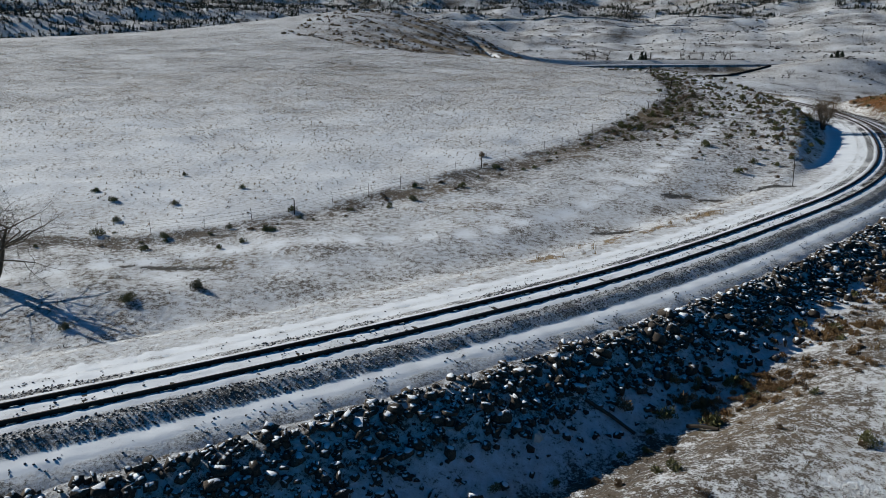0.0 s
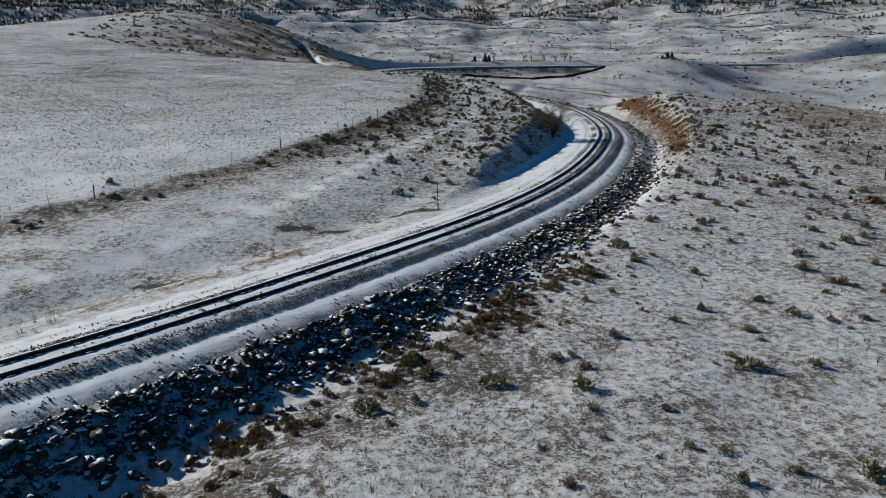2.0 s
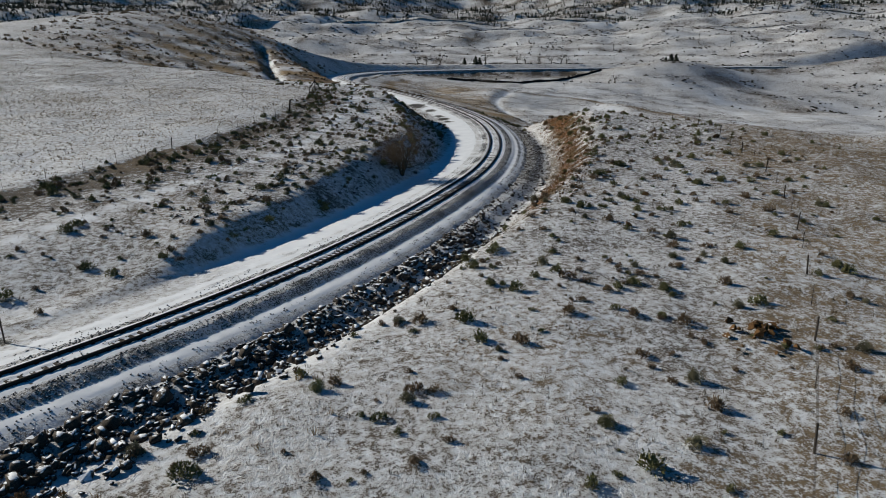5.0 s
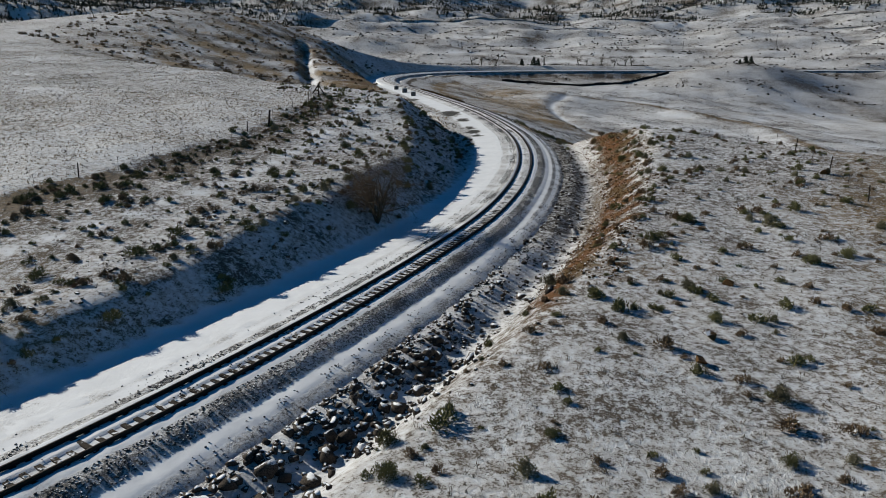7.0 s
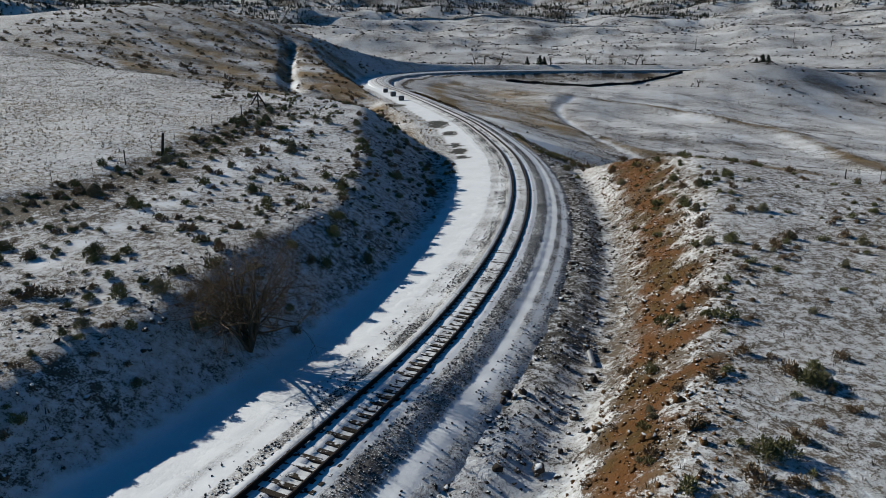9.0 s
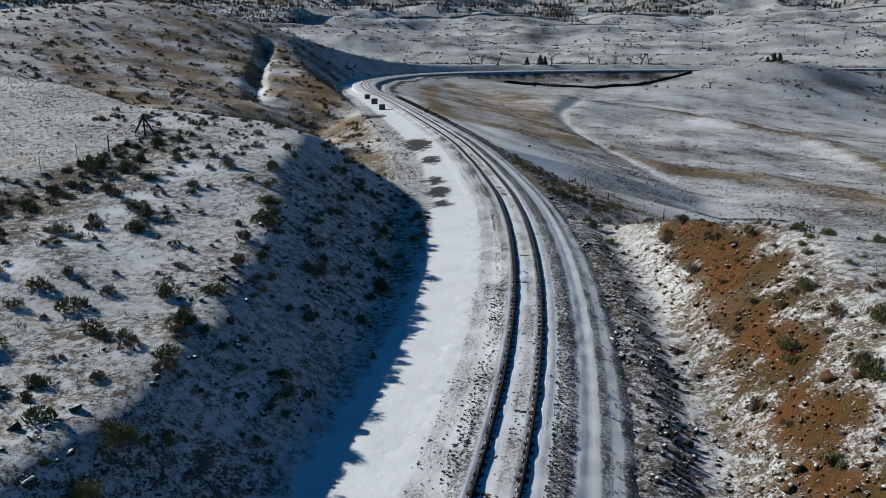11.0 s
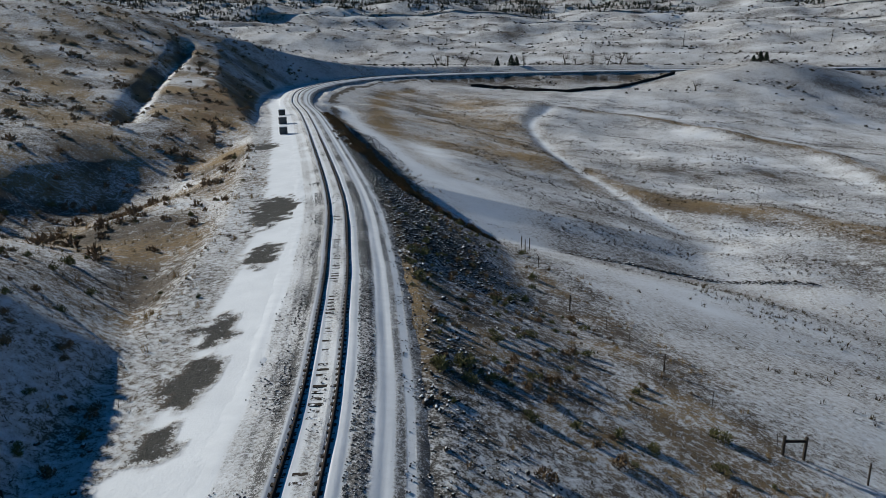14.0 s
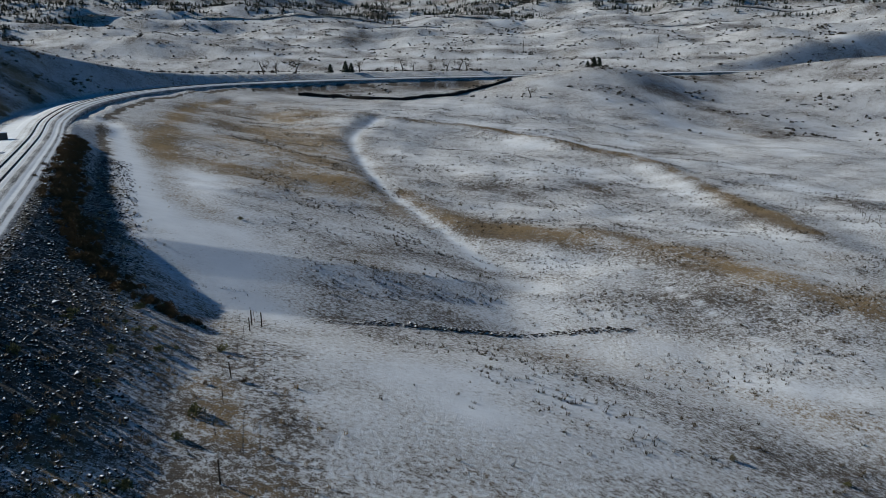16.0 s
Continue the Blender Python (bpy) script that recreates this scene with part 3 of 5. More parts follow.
BZ = BZ + 0.02 * smooth(BY, 122, 132) * smooth(np.abs(np.abs(U) - 0.76), 0.18, 0.26) * (np.abs(U) < 1.4) - 0.012 * (np.abs(U) < 0.5)
ballast = sheet("ballast_bed", BX, BY, BZ, BALLAST_MAT, {"bare": band + 0.08 * patchy * (np.abs(U) < 2.6) + 0.10 * rolling(BX, BY, 2.5, 20), "red": U * 0, "gold": U * 0})
tagged(ballast, "grey crushed stone ballast under streaks of snow", "ballast", kind="structure")

# ---- helpers for the things ----
RNG = np.random.default_rng(7)


def mesh_of(name, verts, faces, material, smooth_faces=False):
    me = bpy.data.meshes.new(name)
    me.from_pydata([tuple(v) for v in verts], [], [tuple(f) for f in faces])
    me.materials.append(material)
    if smooth_faces:
        me.polygons.foreach_set("use_smooth", np.ones(len(me.polygons), bool))
    me.update()
    return me


def big_mesh(name, co, faces, material):
    """A large joined mesh from arrays; the faces all have the same number of corners."""
    co, faces = np.asarray(co, np.float32), np.asarray(faces, np.int32)
    me = bpy.data.meshes.new(name)
    me.vertices.add(len(co))
    me.vertices.foreach_set("co", co.ravel())
    me.loops.add(faces.size)
    me.loops.foreach_set("vertex_index", faces.ravel())
    me.polygons.add(len(faces))
    me.polygons.foreach_set("loop_start", np.arange(0, faces.size, faces.shape[1], dtype=np.int32))
    me.update(calc_edges=True)
    me.materials.append(material)
    return me


def part(name, bm, material, parent, label=""):
    """Links a bmesh as one mesh object under a thing or a part."""
    me = bpy.data.meshes.new(name)
    bm.to_mesh(me)
    bm.free()
    me.materials.append(material)
    ob = new(name, me)
    ob.parent = parent
    if label:
        tagged(ob, label)
    return ob


def box(w, d, h, at=(0, 0, 0), bevel=0.01, bm=None):
    bm = bm or bmesh.new()
    made = bmesh.ops.create_cube(bm, size=1.0)["verts"]
    bmesh.ops.scale(bm, vec=(w, d, h), verts=made)
    bmesh.ops.translate(bm, vec=(at[0], at[1], at[2] + h / 2), verts=made)
    if bevel:
        edges = list({e for v in made for e in v.link_edges})
        bmesh.ops.bevel(bm, geom=edges, offset=bevel, segments=1, affect="EDGES")
    return bm


def tube(points, radii, sides=6):
    """Vertices and faces of a tapered tube along the points."""
    pts = [Vector(p) for p in points]
    verts, faces = [], []
    for i, p in enumerate(pts):
        d = (pts[min(i + 1, len(pts) - 1)] - pts[max(i - 1, 0)]).normalized()
        a = d.orthogonal().normalized()
        b = d.cross(a)
        for k in range(sides):
            t = 6.2832 * k / sides
            verts.append(p + (a * math.cos(t) + b * math.sin(t)) * radii[i])
    for i in range(len(pts) - 1):
        for k in range(sides):
            faces.append((i * sides + k, i * sides + (k + 1) % sides, (i + 1) * sides + (k + 1) % sides, (i + 1) * sides + k))
    faces.append(tuple(range(sides))[::-1])
    faces.append(tuple(range((len(pts) - 1) * sides, len(pts) * sides)))
    return verts, faces


def tubes_mesh(name, tubes, material):
    verts, faces = [], []
    for v, f in tubes:
        k = len(verts)
        verts += v
        faces += [tuple(i + k for i in q) for q in f]
    return mesh_of(name, verts, faces, material, True)


def height(x, y):
    return float(land(np.array([float(x)]), np.array([float(y)]))[0])


def heights(x, y):
    return land(np.asarray(x, float), np.asarray(y, float))


# ---- more materials ----


def snow_topped(name, colour_a, colour_b, snow_from=0.62, rough=0.9, scale=3.0):
    """Stone or timber with snow on what faces up."""
    m, nt, p = shader(name, rough)
    geo = nt.nodes.new("ShaderNodeNewGeometry")
    sep = nt.nodes.new("ShaderNodeSeparateXYZ")
    nt.links.new(geo.outputs["Normal"], sep.inputs[0])
    n1, n2 = noise_of(nt, scale, 4), noise_of(nt, scale * 8, 3)
    info = nt.nodes.new("ShaderNodeObjectInfo")
    vary = calc(nt, "ADD", calc(nt, "MULTIPLY", geo.outputs["Random Per Island"], 0.5), calc(nt, "MULTIPLY", info.outputs["Random"], 0.5))
    rock = mix(nt, vary, colour_a, colour_b)
    rock = mix(nt, ramp(nt, n2, 0.3, 0.7), tuple(v * 0.5 for v in colour_a), rock)
    up = calc(nt, "ADD", sep.outputs[2], calc(nt, "MULTIPLY", calc(nt, "SUBTRACT", n1, 0.5), 1.3))
    up = calc(nt, "ADD", up, calc(nt, "MULTIPLY", calc(nt, "SUBTRACT", vary, 0.5), 0.5))
    nt.links.new(mix(nt, ramp(nt, up, snow_from, snow_from + 0.15), rock, SNOW), p.inputs["Base Color"])
    bump(nt, p, n2, 0.5, 0.04)
    return m


ROCK_MAT = snow_topped("snow_dusted_boulder", (0.045, 0.036, 0.03), (0.15, 0.12, 0.095), 0.76)
DARK_ROCK_MAT = snow_topped("dark_bank_stone", (0.022, 0.02, 0.018), (0.08, 0.07, 0.06), 0.80)
GRAVEL_MAT = snow_topped("snow_dusted_gravel", (0.05, 0.05, 0.055), (0.15, 0.145, 0.14), 0.85)
RED_ROCK_MAT = snow_topped("red_sandstone", (0.09, 0.045, 0.016), (0.22, 0.115, 0.045), 0.98)
TIE_SNOW_MAT = snow_topped("snowy_creosoted_timber", (0.035, 0.026, 0.02), (0.085, 0.062, 0.045), 1.0, scale=4.0)
LEAF_MATS = [plain("grey_green_sage", (0.25, 0.225, 0.14), 0.9, 0.5, 4.0), plain("olive_brush", (0.20, 0.19, 0.085), 0.9, 0.5, 4.0)]
DRY_MAT = plain("dry_brown_brush", (0.24, 0.165, 0.10), 0.9, 0.45, 4.0)
STRAW_MAT = plain("straw_grass", (0.15, 0.11, 0.06), 0.9, 0.45, 0.6)
GOLD_MAT = plain("golden_grass", (0.30, 0.20, 0.085), 0.9, 0.5, 0.8)
YUCCA_MAT = plain("yucca_leaf", (0.10, 0.12, 0.05), 0.7, 0.5, 4.0)
BARK_MAT = plain("grey_brown_bark", (0.12, 0.095, 0.07), 0.9, 0.5, 5.0)
TWIG_MAT = plain("tan_twigs", (0.19, 0.135, 0.085), 0.9, 0.5, 5.0)
FAR_TWIG_MAT = plain("grey_twigs", (0.11, 0.095, 0.08), 0.9, 0.6, 1.0)
CONIFER_MAT = plain("dark_juniper", (0.035, 0.045, 0.03), 0.9, 0.5, 0.3)
WOOD_MAT = plain("weathered_post", (0.075, 0.06, 0.048), 0.9, 0.5, 9.0)
STEEL_MAT = plain("rusted_fence_steel", (0.08, 0.065, 0.055), 0.6, 0.6, 9.0, 0.4)
PIPE_MAT = plain("galvanised_pipe", (0.42, 0.42, 0.43), 0.45, 0.7, 6.0, 0.8)
CABINET_MAT = plain("dark_painted_steel", (0.085, 0.09, 0.095), 0.55, 0.6, 4.0, 0.2)
WHITE_MAT = plain("white_snow_cap", (0.80, 0.82, 0.85), 0.9, 0.9, 2.0)
ROAD_MAT = plain("grey_road", (0.46, 0.46, 0.47), 0.9, 0.35, 0.05)

# ---- ties ----
tie_bm = box(0.23, 2.6, 0.17, (0, 0, -0.17), 0.012)
tie_mesh = bpy.data.meshes.new("tie")
tie_bm.to_mesh(tie_mesh)
tie_bm.free()
tie_mesh.materials.append(TIE_SNOW_MAT)
TIE_FROM = float(track_frame(np.array([57.0]), np.array([88.0]))[0][0])
at = np.arange(TIE_FROM, TIE_FROM + 300 * 0.55 - 0.1, 0.55)
tx, ty_, tz, ta = along_track(at)
for x, y, z, a in zip(tx, ty_, tz, ta):
    ob = new("tie", tie_mesh)
    ob.parent = railway
    ob.matrix_basis = pose(x, y, z + RNG.uniform(-0.012, 0.022), 0, RNG.uniform(-0.4, 0.4), math.degrees(a) + RNG.uniform(-1.2, 1.2))
rest_at = np.r_[np.arange(S0, TIE_FROM - 0.1, 0.55), np.arange(at[-1] + 0.55, 430, 0.55)]
tx, ty_, tz, ta = along_track(rest_at)
unit = np.array([v.co[:] for v in tie_mesh.vertices])
quads = [tuple(p.vertices) for p in tie_mesh.polygons]
verts, faces = [], []
for x, y, z, a in zip(tx, ty_, tz, ta):
    c, s_ = math.cos(a), math.sin(a)
    k = len(verts)
    w = unit + (0, 0, RNG.uniform(-0.035, 0.0))
    verts += [(x + c * u - s_ * v, y + s_ * u + c * v, z + h) for u, v, h in w]
    faces += [tuple(i + k for i in q) for q in quads]
far_ties = new("far_ties", mesh_of("far_ties", verts, faces, TIE_SNOW_MAT))
far_ties.parent = railway
tagged(far_ties, kind="stuff")

# rail spikes and clips on the sunny side of both rails
verts, faces = [], []
clip_at = np.r_[rest_at[rest_at < TIE_FROM], at, rest_at[rest_at > TIE_FROM]]
tx, ty_, tz, ta = along_track(clip_at)
for x, y, z, a in zip(tx, ty_, tz, ta):
    c, s_ = math.cos(a), math.sin(a)
    for side in (-0.7535, 0.7535):
        l, w, h = RNG.uniform(0.10, 0.17), RNG.uniform(0.07, 0.13), RNG.uniform(0.055, 0.085)
        k = len(verts)
        for u, v, q in ((-l, 0, -0.1), (l, 0, -0.1), (l, w, -0.1), (-l, w, -0.1), (-l * 0.6, 0, h), (l * 0.6, 0, h), (l * 0.5, w * 0.8, h * 0.7), (-l * 0.5, w * 0.8, h * 0.7)):
            u, v = u, v - side + 0.05
            verts.append((x + c * u - s_ * v, y + s_ * u + c * v, z + q))
        faces += [tuple(i + k for i in q) for q in ((4, 5, 6, 7), (0, 1, 5, 4), (1, 2, 6, 5), (2, 3, 7, 6), (3, 0, 4, 7))]
clips = new("rail_clips", mesh_of("rail_clips", verts, faces, RAIL_MAT))
clips.parent = railway
tagged(clips, kind="stuff")

# ---- stones ----


def stone_shapes(count, flat=0.75, seed=3):
    """Angular stones of about unit size: vertices and triangles."""
    rng = np.random.default_rng(seed)
    shapes = []
    for _ in range(count):
        bm = bmesh.new()
        for _ in range(11):
            v = rng.normal(size=3)
            v /= np.linalg.norm(v)
            bm.verts.new(v * rng.uniform(0.8, 1.0) * (0.5, 0.5 * rng.uniform(0.65, 1), 0.5 * flat))
        bmesh.ops.convex_hull(bm, input=list(bm.verts))
        bmesh.ops.delete(bm, geom=[v for v in bm.verts if not v.link_faces], context="VERTS")
        bmesh.ops.triangulate(bm, faces=list(bm.faces))
        bm.verts.index_update()
        shapes.append((np.array([v.co[:] for v in bm.verts]), np.array([[v.index for v in f.verts] for f in bm.faces])))
        bm.free()
    return shapes


def strew(name, shapes, x, y, z, size, material, tilt=0.5):
    """One joined mesh of many stones or plants."""
    cos, fs, k = [], [], 0
    pick = RNG.integers(0, len(shapes), len(x))
    for i, (co, f) in enumerate(shapes):
        m = np.nonzero(pick == i)[0]
        if not len(m):
            continue
        a, b = RNG.uniform(0, 6.28, len(m)), RNG.normal(0, tilt, len(m))
        c, s_ = np.cos(a)[:, None], np.sin(a)[:, None]
        w = co[None] * size[m][:, None, None]
        cb, sb = np.cos(b)[:, None], np.sin(b)[:, None]
        wx, wz = w[..., 0] * cb - w[..., 2] * sb, w[..., 0] * sb + w[..., 2] * cb
        px = x[m][:, None] + wx * c - w[..., 1] * s_
        py = y[m][:, None] + wx * s_ + w[..., 1] * c
        pz = z[m][:, None] + wz
        cos.append(np.stack([px, py, pz], -1).reshape(-1, 3))
        fs.append((f[None] + (np.arange(len(m)) * len(co))[:, None, None] + k).reshape(-1, 3))
        k += len(m) * len(co)
    return new(name, big_mesh(name, np.vstack(cos), np.vstack(fs), material))


def beside(s, n):
    """Places at distances s along and n to the right of the track."""
    x, y, z, a = along_track(s)
    return x + np.sin(a) * n, y - np.cos(a) * n, z


STONES = stone_shapes(9)
S_AT = lambda x, y: float(track_frame(np.array([float(x)]), np.array([float(y)]))[0][0])

# riprap on the bank below the line
riprap = tagged(new("riprap_bank"), "dark broken boulders dusted with snow on the railway bank", "riprap", kind="structure")
s_end = S_AT(56, 88)
count = 15000
rs = RNG.uniform(S0 + 30, s_end + 14, count)
rn = 4.8 + 5.4 * RNG.beta(1.1, 1.7, count)
keep = RNG.uniform(size=count) < np.clip((s_end + 14 - rs) / 36, 0.05, 1) * np.where(rn > 8.2, 0.35, 0.9)
rs, rn = rs[keep], rn[keep]
rx, ry, _ = beside(rs, rn)
rsize = np.clip(RNG.lognormal(-0.95, 0.45, len(rs)), 0.16, 1.2)
rz = heights(rx, ry) + rsize * 0.14
near = np.nonzero((rx > 24) & (rx < 56))[0][:300]
stone_meshes = [mesh_of("boulder", co, f, ROCK_MAT) for co, f in STONES]
for i in near:
    ob = new("boulder", stone_meshes[int(RNG.integers(len(STONES)))])
    ob.parent = riprap
    ob.matrix_basis = pose(rx[i], ry[i], rz[i], *RNG.uniform(-35, 35, 2), RNG.uniform(0, 360)) @ Matrix.Scale(rsize[i], 4)
other = np.setdiff1d(np.arange(len(rs)), near)
ob = strew("boulders", STONES, rx[other], ry[other], rz[other], rsize[other], ROCK_MAT)
ob.parent = riprap
tagged(ob, kind="stuff")

# scattered stones in the cutting's drain and on the bank beyond
count = 11000
rs, rn = RNG.uniform(s_end - 6, S_AT(77, 230), count), 4.2 + np.abs(RNG.normal(0, 2.6, count))
rx, ry, _ = beside(rs, rn)
keep = (RNG.uniform(size=count) < 0.22 + 0.6 * smooth(rolling(rx, ry, 8, 6), -0.3, 0.6)) & (rn < 13)
rx, ry = rx[keep], ry[keep]
rsize = np.clip(RNG.lognormal(-1.95, 0.5, len(rx)), 0.08, 0.7)
tagged(strew("scattered_stones", STONES, rx, ry, heights(rx, ry) + rsize * 0.15, rsize, ROCK_MAT), "small dark stones strewn through the snowy drain", "stones", kind="stuff")

# larger rocks in the drain
count = 900
rs, rn = RNG.uniform(s_end - 2, S_AT(79, 146), count), 4.3 + 3.6 * RNG.beta(1.3, 1.3, count)
rx, ry, _ = beside(rs, rn)
keep = RNG.uniform(size=count) < 0.1 + 0.9 * smooth(rolling(rx, ry, 5, 13), -0.2, 0.6)
rx, ry = rx[keep], ry[keep]
rsize = np.clip(RNG.lognormal(-1.2, 0.4, len(rx)), 0.14, 0.75)
tagged(strew("drain_rocks", STONES, rx, ry, heights(rx, ry) + rsize * 0.12, rsize, ROCK_MAT), "dark snow-capped rocks heaped along the cutting drain", "stones", kind="stuff")

# stones on the shaded cutting bank
count = 2600
rs, rn = RNG.uniform(s_end - 10, S_AT(81, 172), count), -7.2 - 8.5 * RNG.beta(1.6, 1.4, count)
rx, ry, _ = beside(rs, rn)
keep = RNG.uniform(size=count) < 0.2 + 0.8 * smooth(rolling(rx, ry, 6, 2), -0.3, 0.6)
rx, ry = rx[keep], ry[keep]
rsize = np.clip(RNG.lognormal(-1.7, 0.5, len(rx)), 0.08, 0.7)
tagged(strew("bank_rubble", STONES, rx, ry, heights(rx, ry) + rsize * 0.15, rsize, ROCK_MAT), "dark rubble on the shaded cutting bank", "stones", kind="stuff")

# the dark stone face of the high bank
count = 9500
rs, rn = RNG.uniform(S_AT(80.5, 192), S_AT(66, 300), count), 3.8 + 11.5 * RNG.beta(1.0, 1.4, count)
rx, ry, _ = beside(rs, rn)
rsize = np.clip(RNG.lognormal(-1.5, 0.4, count), 0.12, 0.8)
tagged(strew("bank_stones", STONES, rx, ry, heights(rx, ry) + rsize * 0.12, rsize, DARK_ROCK_MAT), "dark stones facing the high railway bank", "stones", kind="stuff")

# stony wash across the valley floor
line, _ = even(spline([(102, 231), (113, 236), (123, 238), (136, 239), (148, 238)], 8), 0.05)
rx, ry = line[:, 0] + RNG.normal(0, 0.4, len(line)), line[:, 1] + RNG.normal(0, 0.4, len(line))
rsize = np.clip(RNG.lognormal(-1.3, 0.5, len(rx)), 0.12, 0.8) * smooth(rx, 100, 118)
tagged(strew("wash_stones", STONES, rx, ry, heights(rx, ry) + rsize * 0.15, rsize, ROCK_MAT), "dark stones lining a shallow wash in the valley", "stones", kind="stuff")

# stones on the red cutting face
count = 4200
rs, rn = RNG.uniform(S_AT(62, 98), S_AT(80, 156), count), 8.4 + 5.6 * RNG.beta(1.3, 1.5, count)
rx, ry, _ = beside(rs, rn)
rsize = np.clip(RNG.lognormal(-2.0, 0.5, count), 0.06, 0.8)
tagged(strew("red_stones", STONES, rx, ry, heights(rx, ry) + rsize * 0.15, rsize, RED_ROCK_MAT), "loose orange sandstone on the cutting face", "stones", kind="stuff")

# loose ballast in its bands
bands = [(1.5, 2.85, 20000), (3.35, 4.5, 5500), (-2.05, -1.3, 13000), (-3.2, -2.1, 2600), (-0.3, 0.55, 2000)]
bs, bn = [], []
for lo, hi, count in bands:
    bs.append(S0 + 40 + (S_AT(78, 222) - S0 - 40) * RNG.uniform(size=count))
    bn.append(RNG.uniform(lo, hi, count))
bs, bn = np.concatenate(bs), np.concatenate(bn)
by_far = beside(bs, bn)[1] > 116
keep = ((bn > 1) | (RNG.uniform(size=len(bs)) < smooth(rolling(*beside(bs, bn)[:2], 9, 12), -0.7, 0.7))) & ~(by_far & (bn > 2.45) & (bn < 3.4)) & ~((bn > 3) & (RNG.uniform(size=len(bs)) > smooth(rolling(*beside(bs, bn)[:2], 3, 2), -0.4, 0.5)))
bs, bn = bs[keep], bn[keep]
rx, ry, rz = beside(bs, bn)
lift = np.interp(bn, *PROFILE)
rsize = RNG.uniform(0.05, 0.15, len(rx))
pebbles = [(co, f) for co, f in stone_shapes(5, 0.9, 11)]
tagged(strew("loose_ballast", pebbles, rx, ry, rz + lift + 0.02, rsize, GRAVEL_MAT), "loose grey crushed stone beside the ties", "ballast", kind="stuff")

# ---- brush and grass ----


def brush_shape(leaves, tall, wide, leaf, seed, upright=0.5):
    """A bush of many small leaf blades in several rounded lobes of uneven height."""
    rng = np.random.default_rng(seed)
    lobes = []
    for i in range(8):
        a, r = rng.uniform(0, 6.28), rng.uniform(0, 0.55) * wide
        lobes.append((np.array([math.cos(a) * r, math.sin(a) * r, 0]), rng.uniform(0.22, 0.42) * wide, tall * rng.uniform(0.6, 1.0) * (1 - 0.45 * r / wide)))
    co, f = [], []
    for i in range(leaves):
        foot, r, h = lobes[rng.integers(8)]
        d = rng.normal(size=3)
        d[2] = abs(d[2]) * 0.9 + 0.05
        d /= np.linalg.norm(d)
        p = foot + d * (r, r, h) * rng.uniform(0.3, 1.0) ** 0.45
        out = d + (0, 0, upright) + rng.normal(0, 0.45, 3)
        out /= np.linalg.norm(out)
        side = np.cross(out, rng.normal(size=3))
        side /= np.linalg.norm(side)
        k = len(co)
        co += [p - side * leaf * 0.4, p + side * leaf * 0.4, p + out * leaf * 1.5]
        f.append((k, k + 1, k + 2))
    for i in range(8):
        foot, r, h = lobes[i]
        k = len(co)
        co += [np.array([0.02, 0, -0.1]), np.array([-0.02, 0.02, -0.1]), foot + (0, 0, h * 0.9)]
        f.append((k, k + 1, k + 2))
    return np.array(co), np.array(f)


def tuft_shape(blades, tall, spread, width, seed):
    rng = np.random.default_rng(seed)
    co, f = [], []
    for i in range(blades):
        a, b = rng.uniform(0, 6.28), rng.uniform(0.1, 1.0)
        base = np.array([rng.normal(0, spread * 0.3), rng.normal(0, spread * 0.3), -0.05])
        tip = base + (math.cos(a) * spread * b, math.sin(a) * spread * b, tall * rng.uniform(0.5, 1.0) + 0.05)
        side = np.array([-math.sin(a), math.cos(a), 0]) * width
        k = len(co)
        co += [base - side, base + side, tip]
        f.append((k, k + 1, k + 2))
    return np.array(co), np.array(f)


def sow(count, x0, x1, y0, y1, density):
    """Random places in a box, thinned by the density there."""
    x, y = RNG.uniform(x0, x1, count), RNG.uniform(y0, y1, count)
    s, n = track_frame(x, y)
    keep = RNG.uniform(size=count) < density(x, y, s, n)
    x, y = x[keep], y[keep]
    return x, y, land(x, y, s[keep], n[keep])


def brush_density(x, y, s, n):
    """Where low brush grows: both cutting tops, the fence verge and the hollow."""
    ty = np.interp(s, TRACK_S, TRACK[:, 1])
    clump = 0.35 + 0.65 * smooth(rolling(x, y, 6, 18), -0.4, 0.6)
    right = smooth(n, 8.5, 11) * smooth(x + y, 260, 248) * (0.15 + 0.36 * smooth(ty, 55, 85)) * smooth(n, 45, 25)
    red = smooth(n, 8.8, 9.8) * (smooth(n, 19, 15) * 0.26 * smooth(n, 11.5, 13) + 0.10 * smooth(n, 15, 12) * smooth(ty, 144, 138)) * smooth(ty, 78, 96) * smooth(ty, 158, 148)
    left = smooth(n, -6.5, -9) * smooth(q_line(x, y), 196, 180) * smooth(ty, 64, 86) * smooth(off_fence(x, y), 0.5, -0.5) * (n > -40) * (0.75 + 0.35 * smooth(n, -18, -14))
    fence = np.exp(-0.5 * ((off_fence(x, y) + 2.6) / 2.0) ** 2) * (0.22 + 0.38 * smooth(ty, 50, 85))
    hollow = smooth(q_line(x, y), 186, 200) * (n < -8) * 0.08
    foot = smooth(n, 8.3, 9.3) * smooth(n, 14, 11) * smooth(ty, 74, 64) * 0.4
    bank = smooth(n, 4.5, 5.5) * (0.36 * smooth(n, 24, 16) + 1.4 * np.exp(-0.5 * ((n - 8.0) / 3.0) ** 2) * smooth(ty, 172, 182) * smooth(ty, 204, 196)) * smooth(ty, 150, 165) * smooth(ty, 226, 215)
    return np.clip((right + left + hollow + bank) * clump + fence + foot + red, 0, 1)


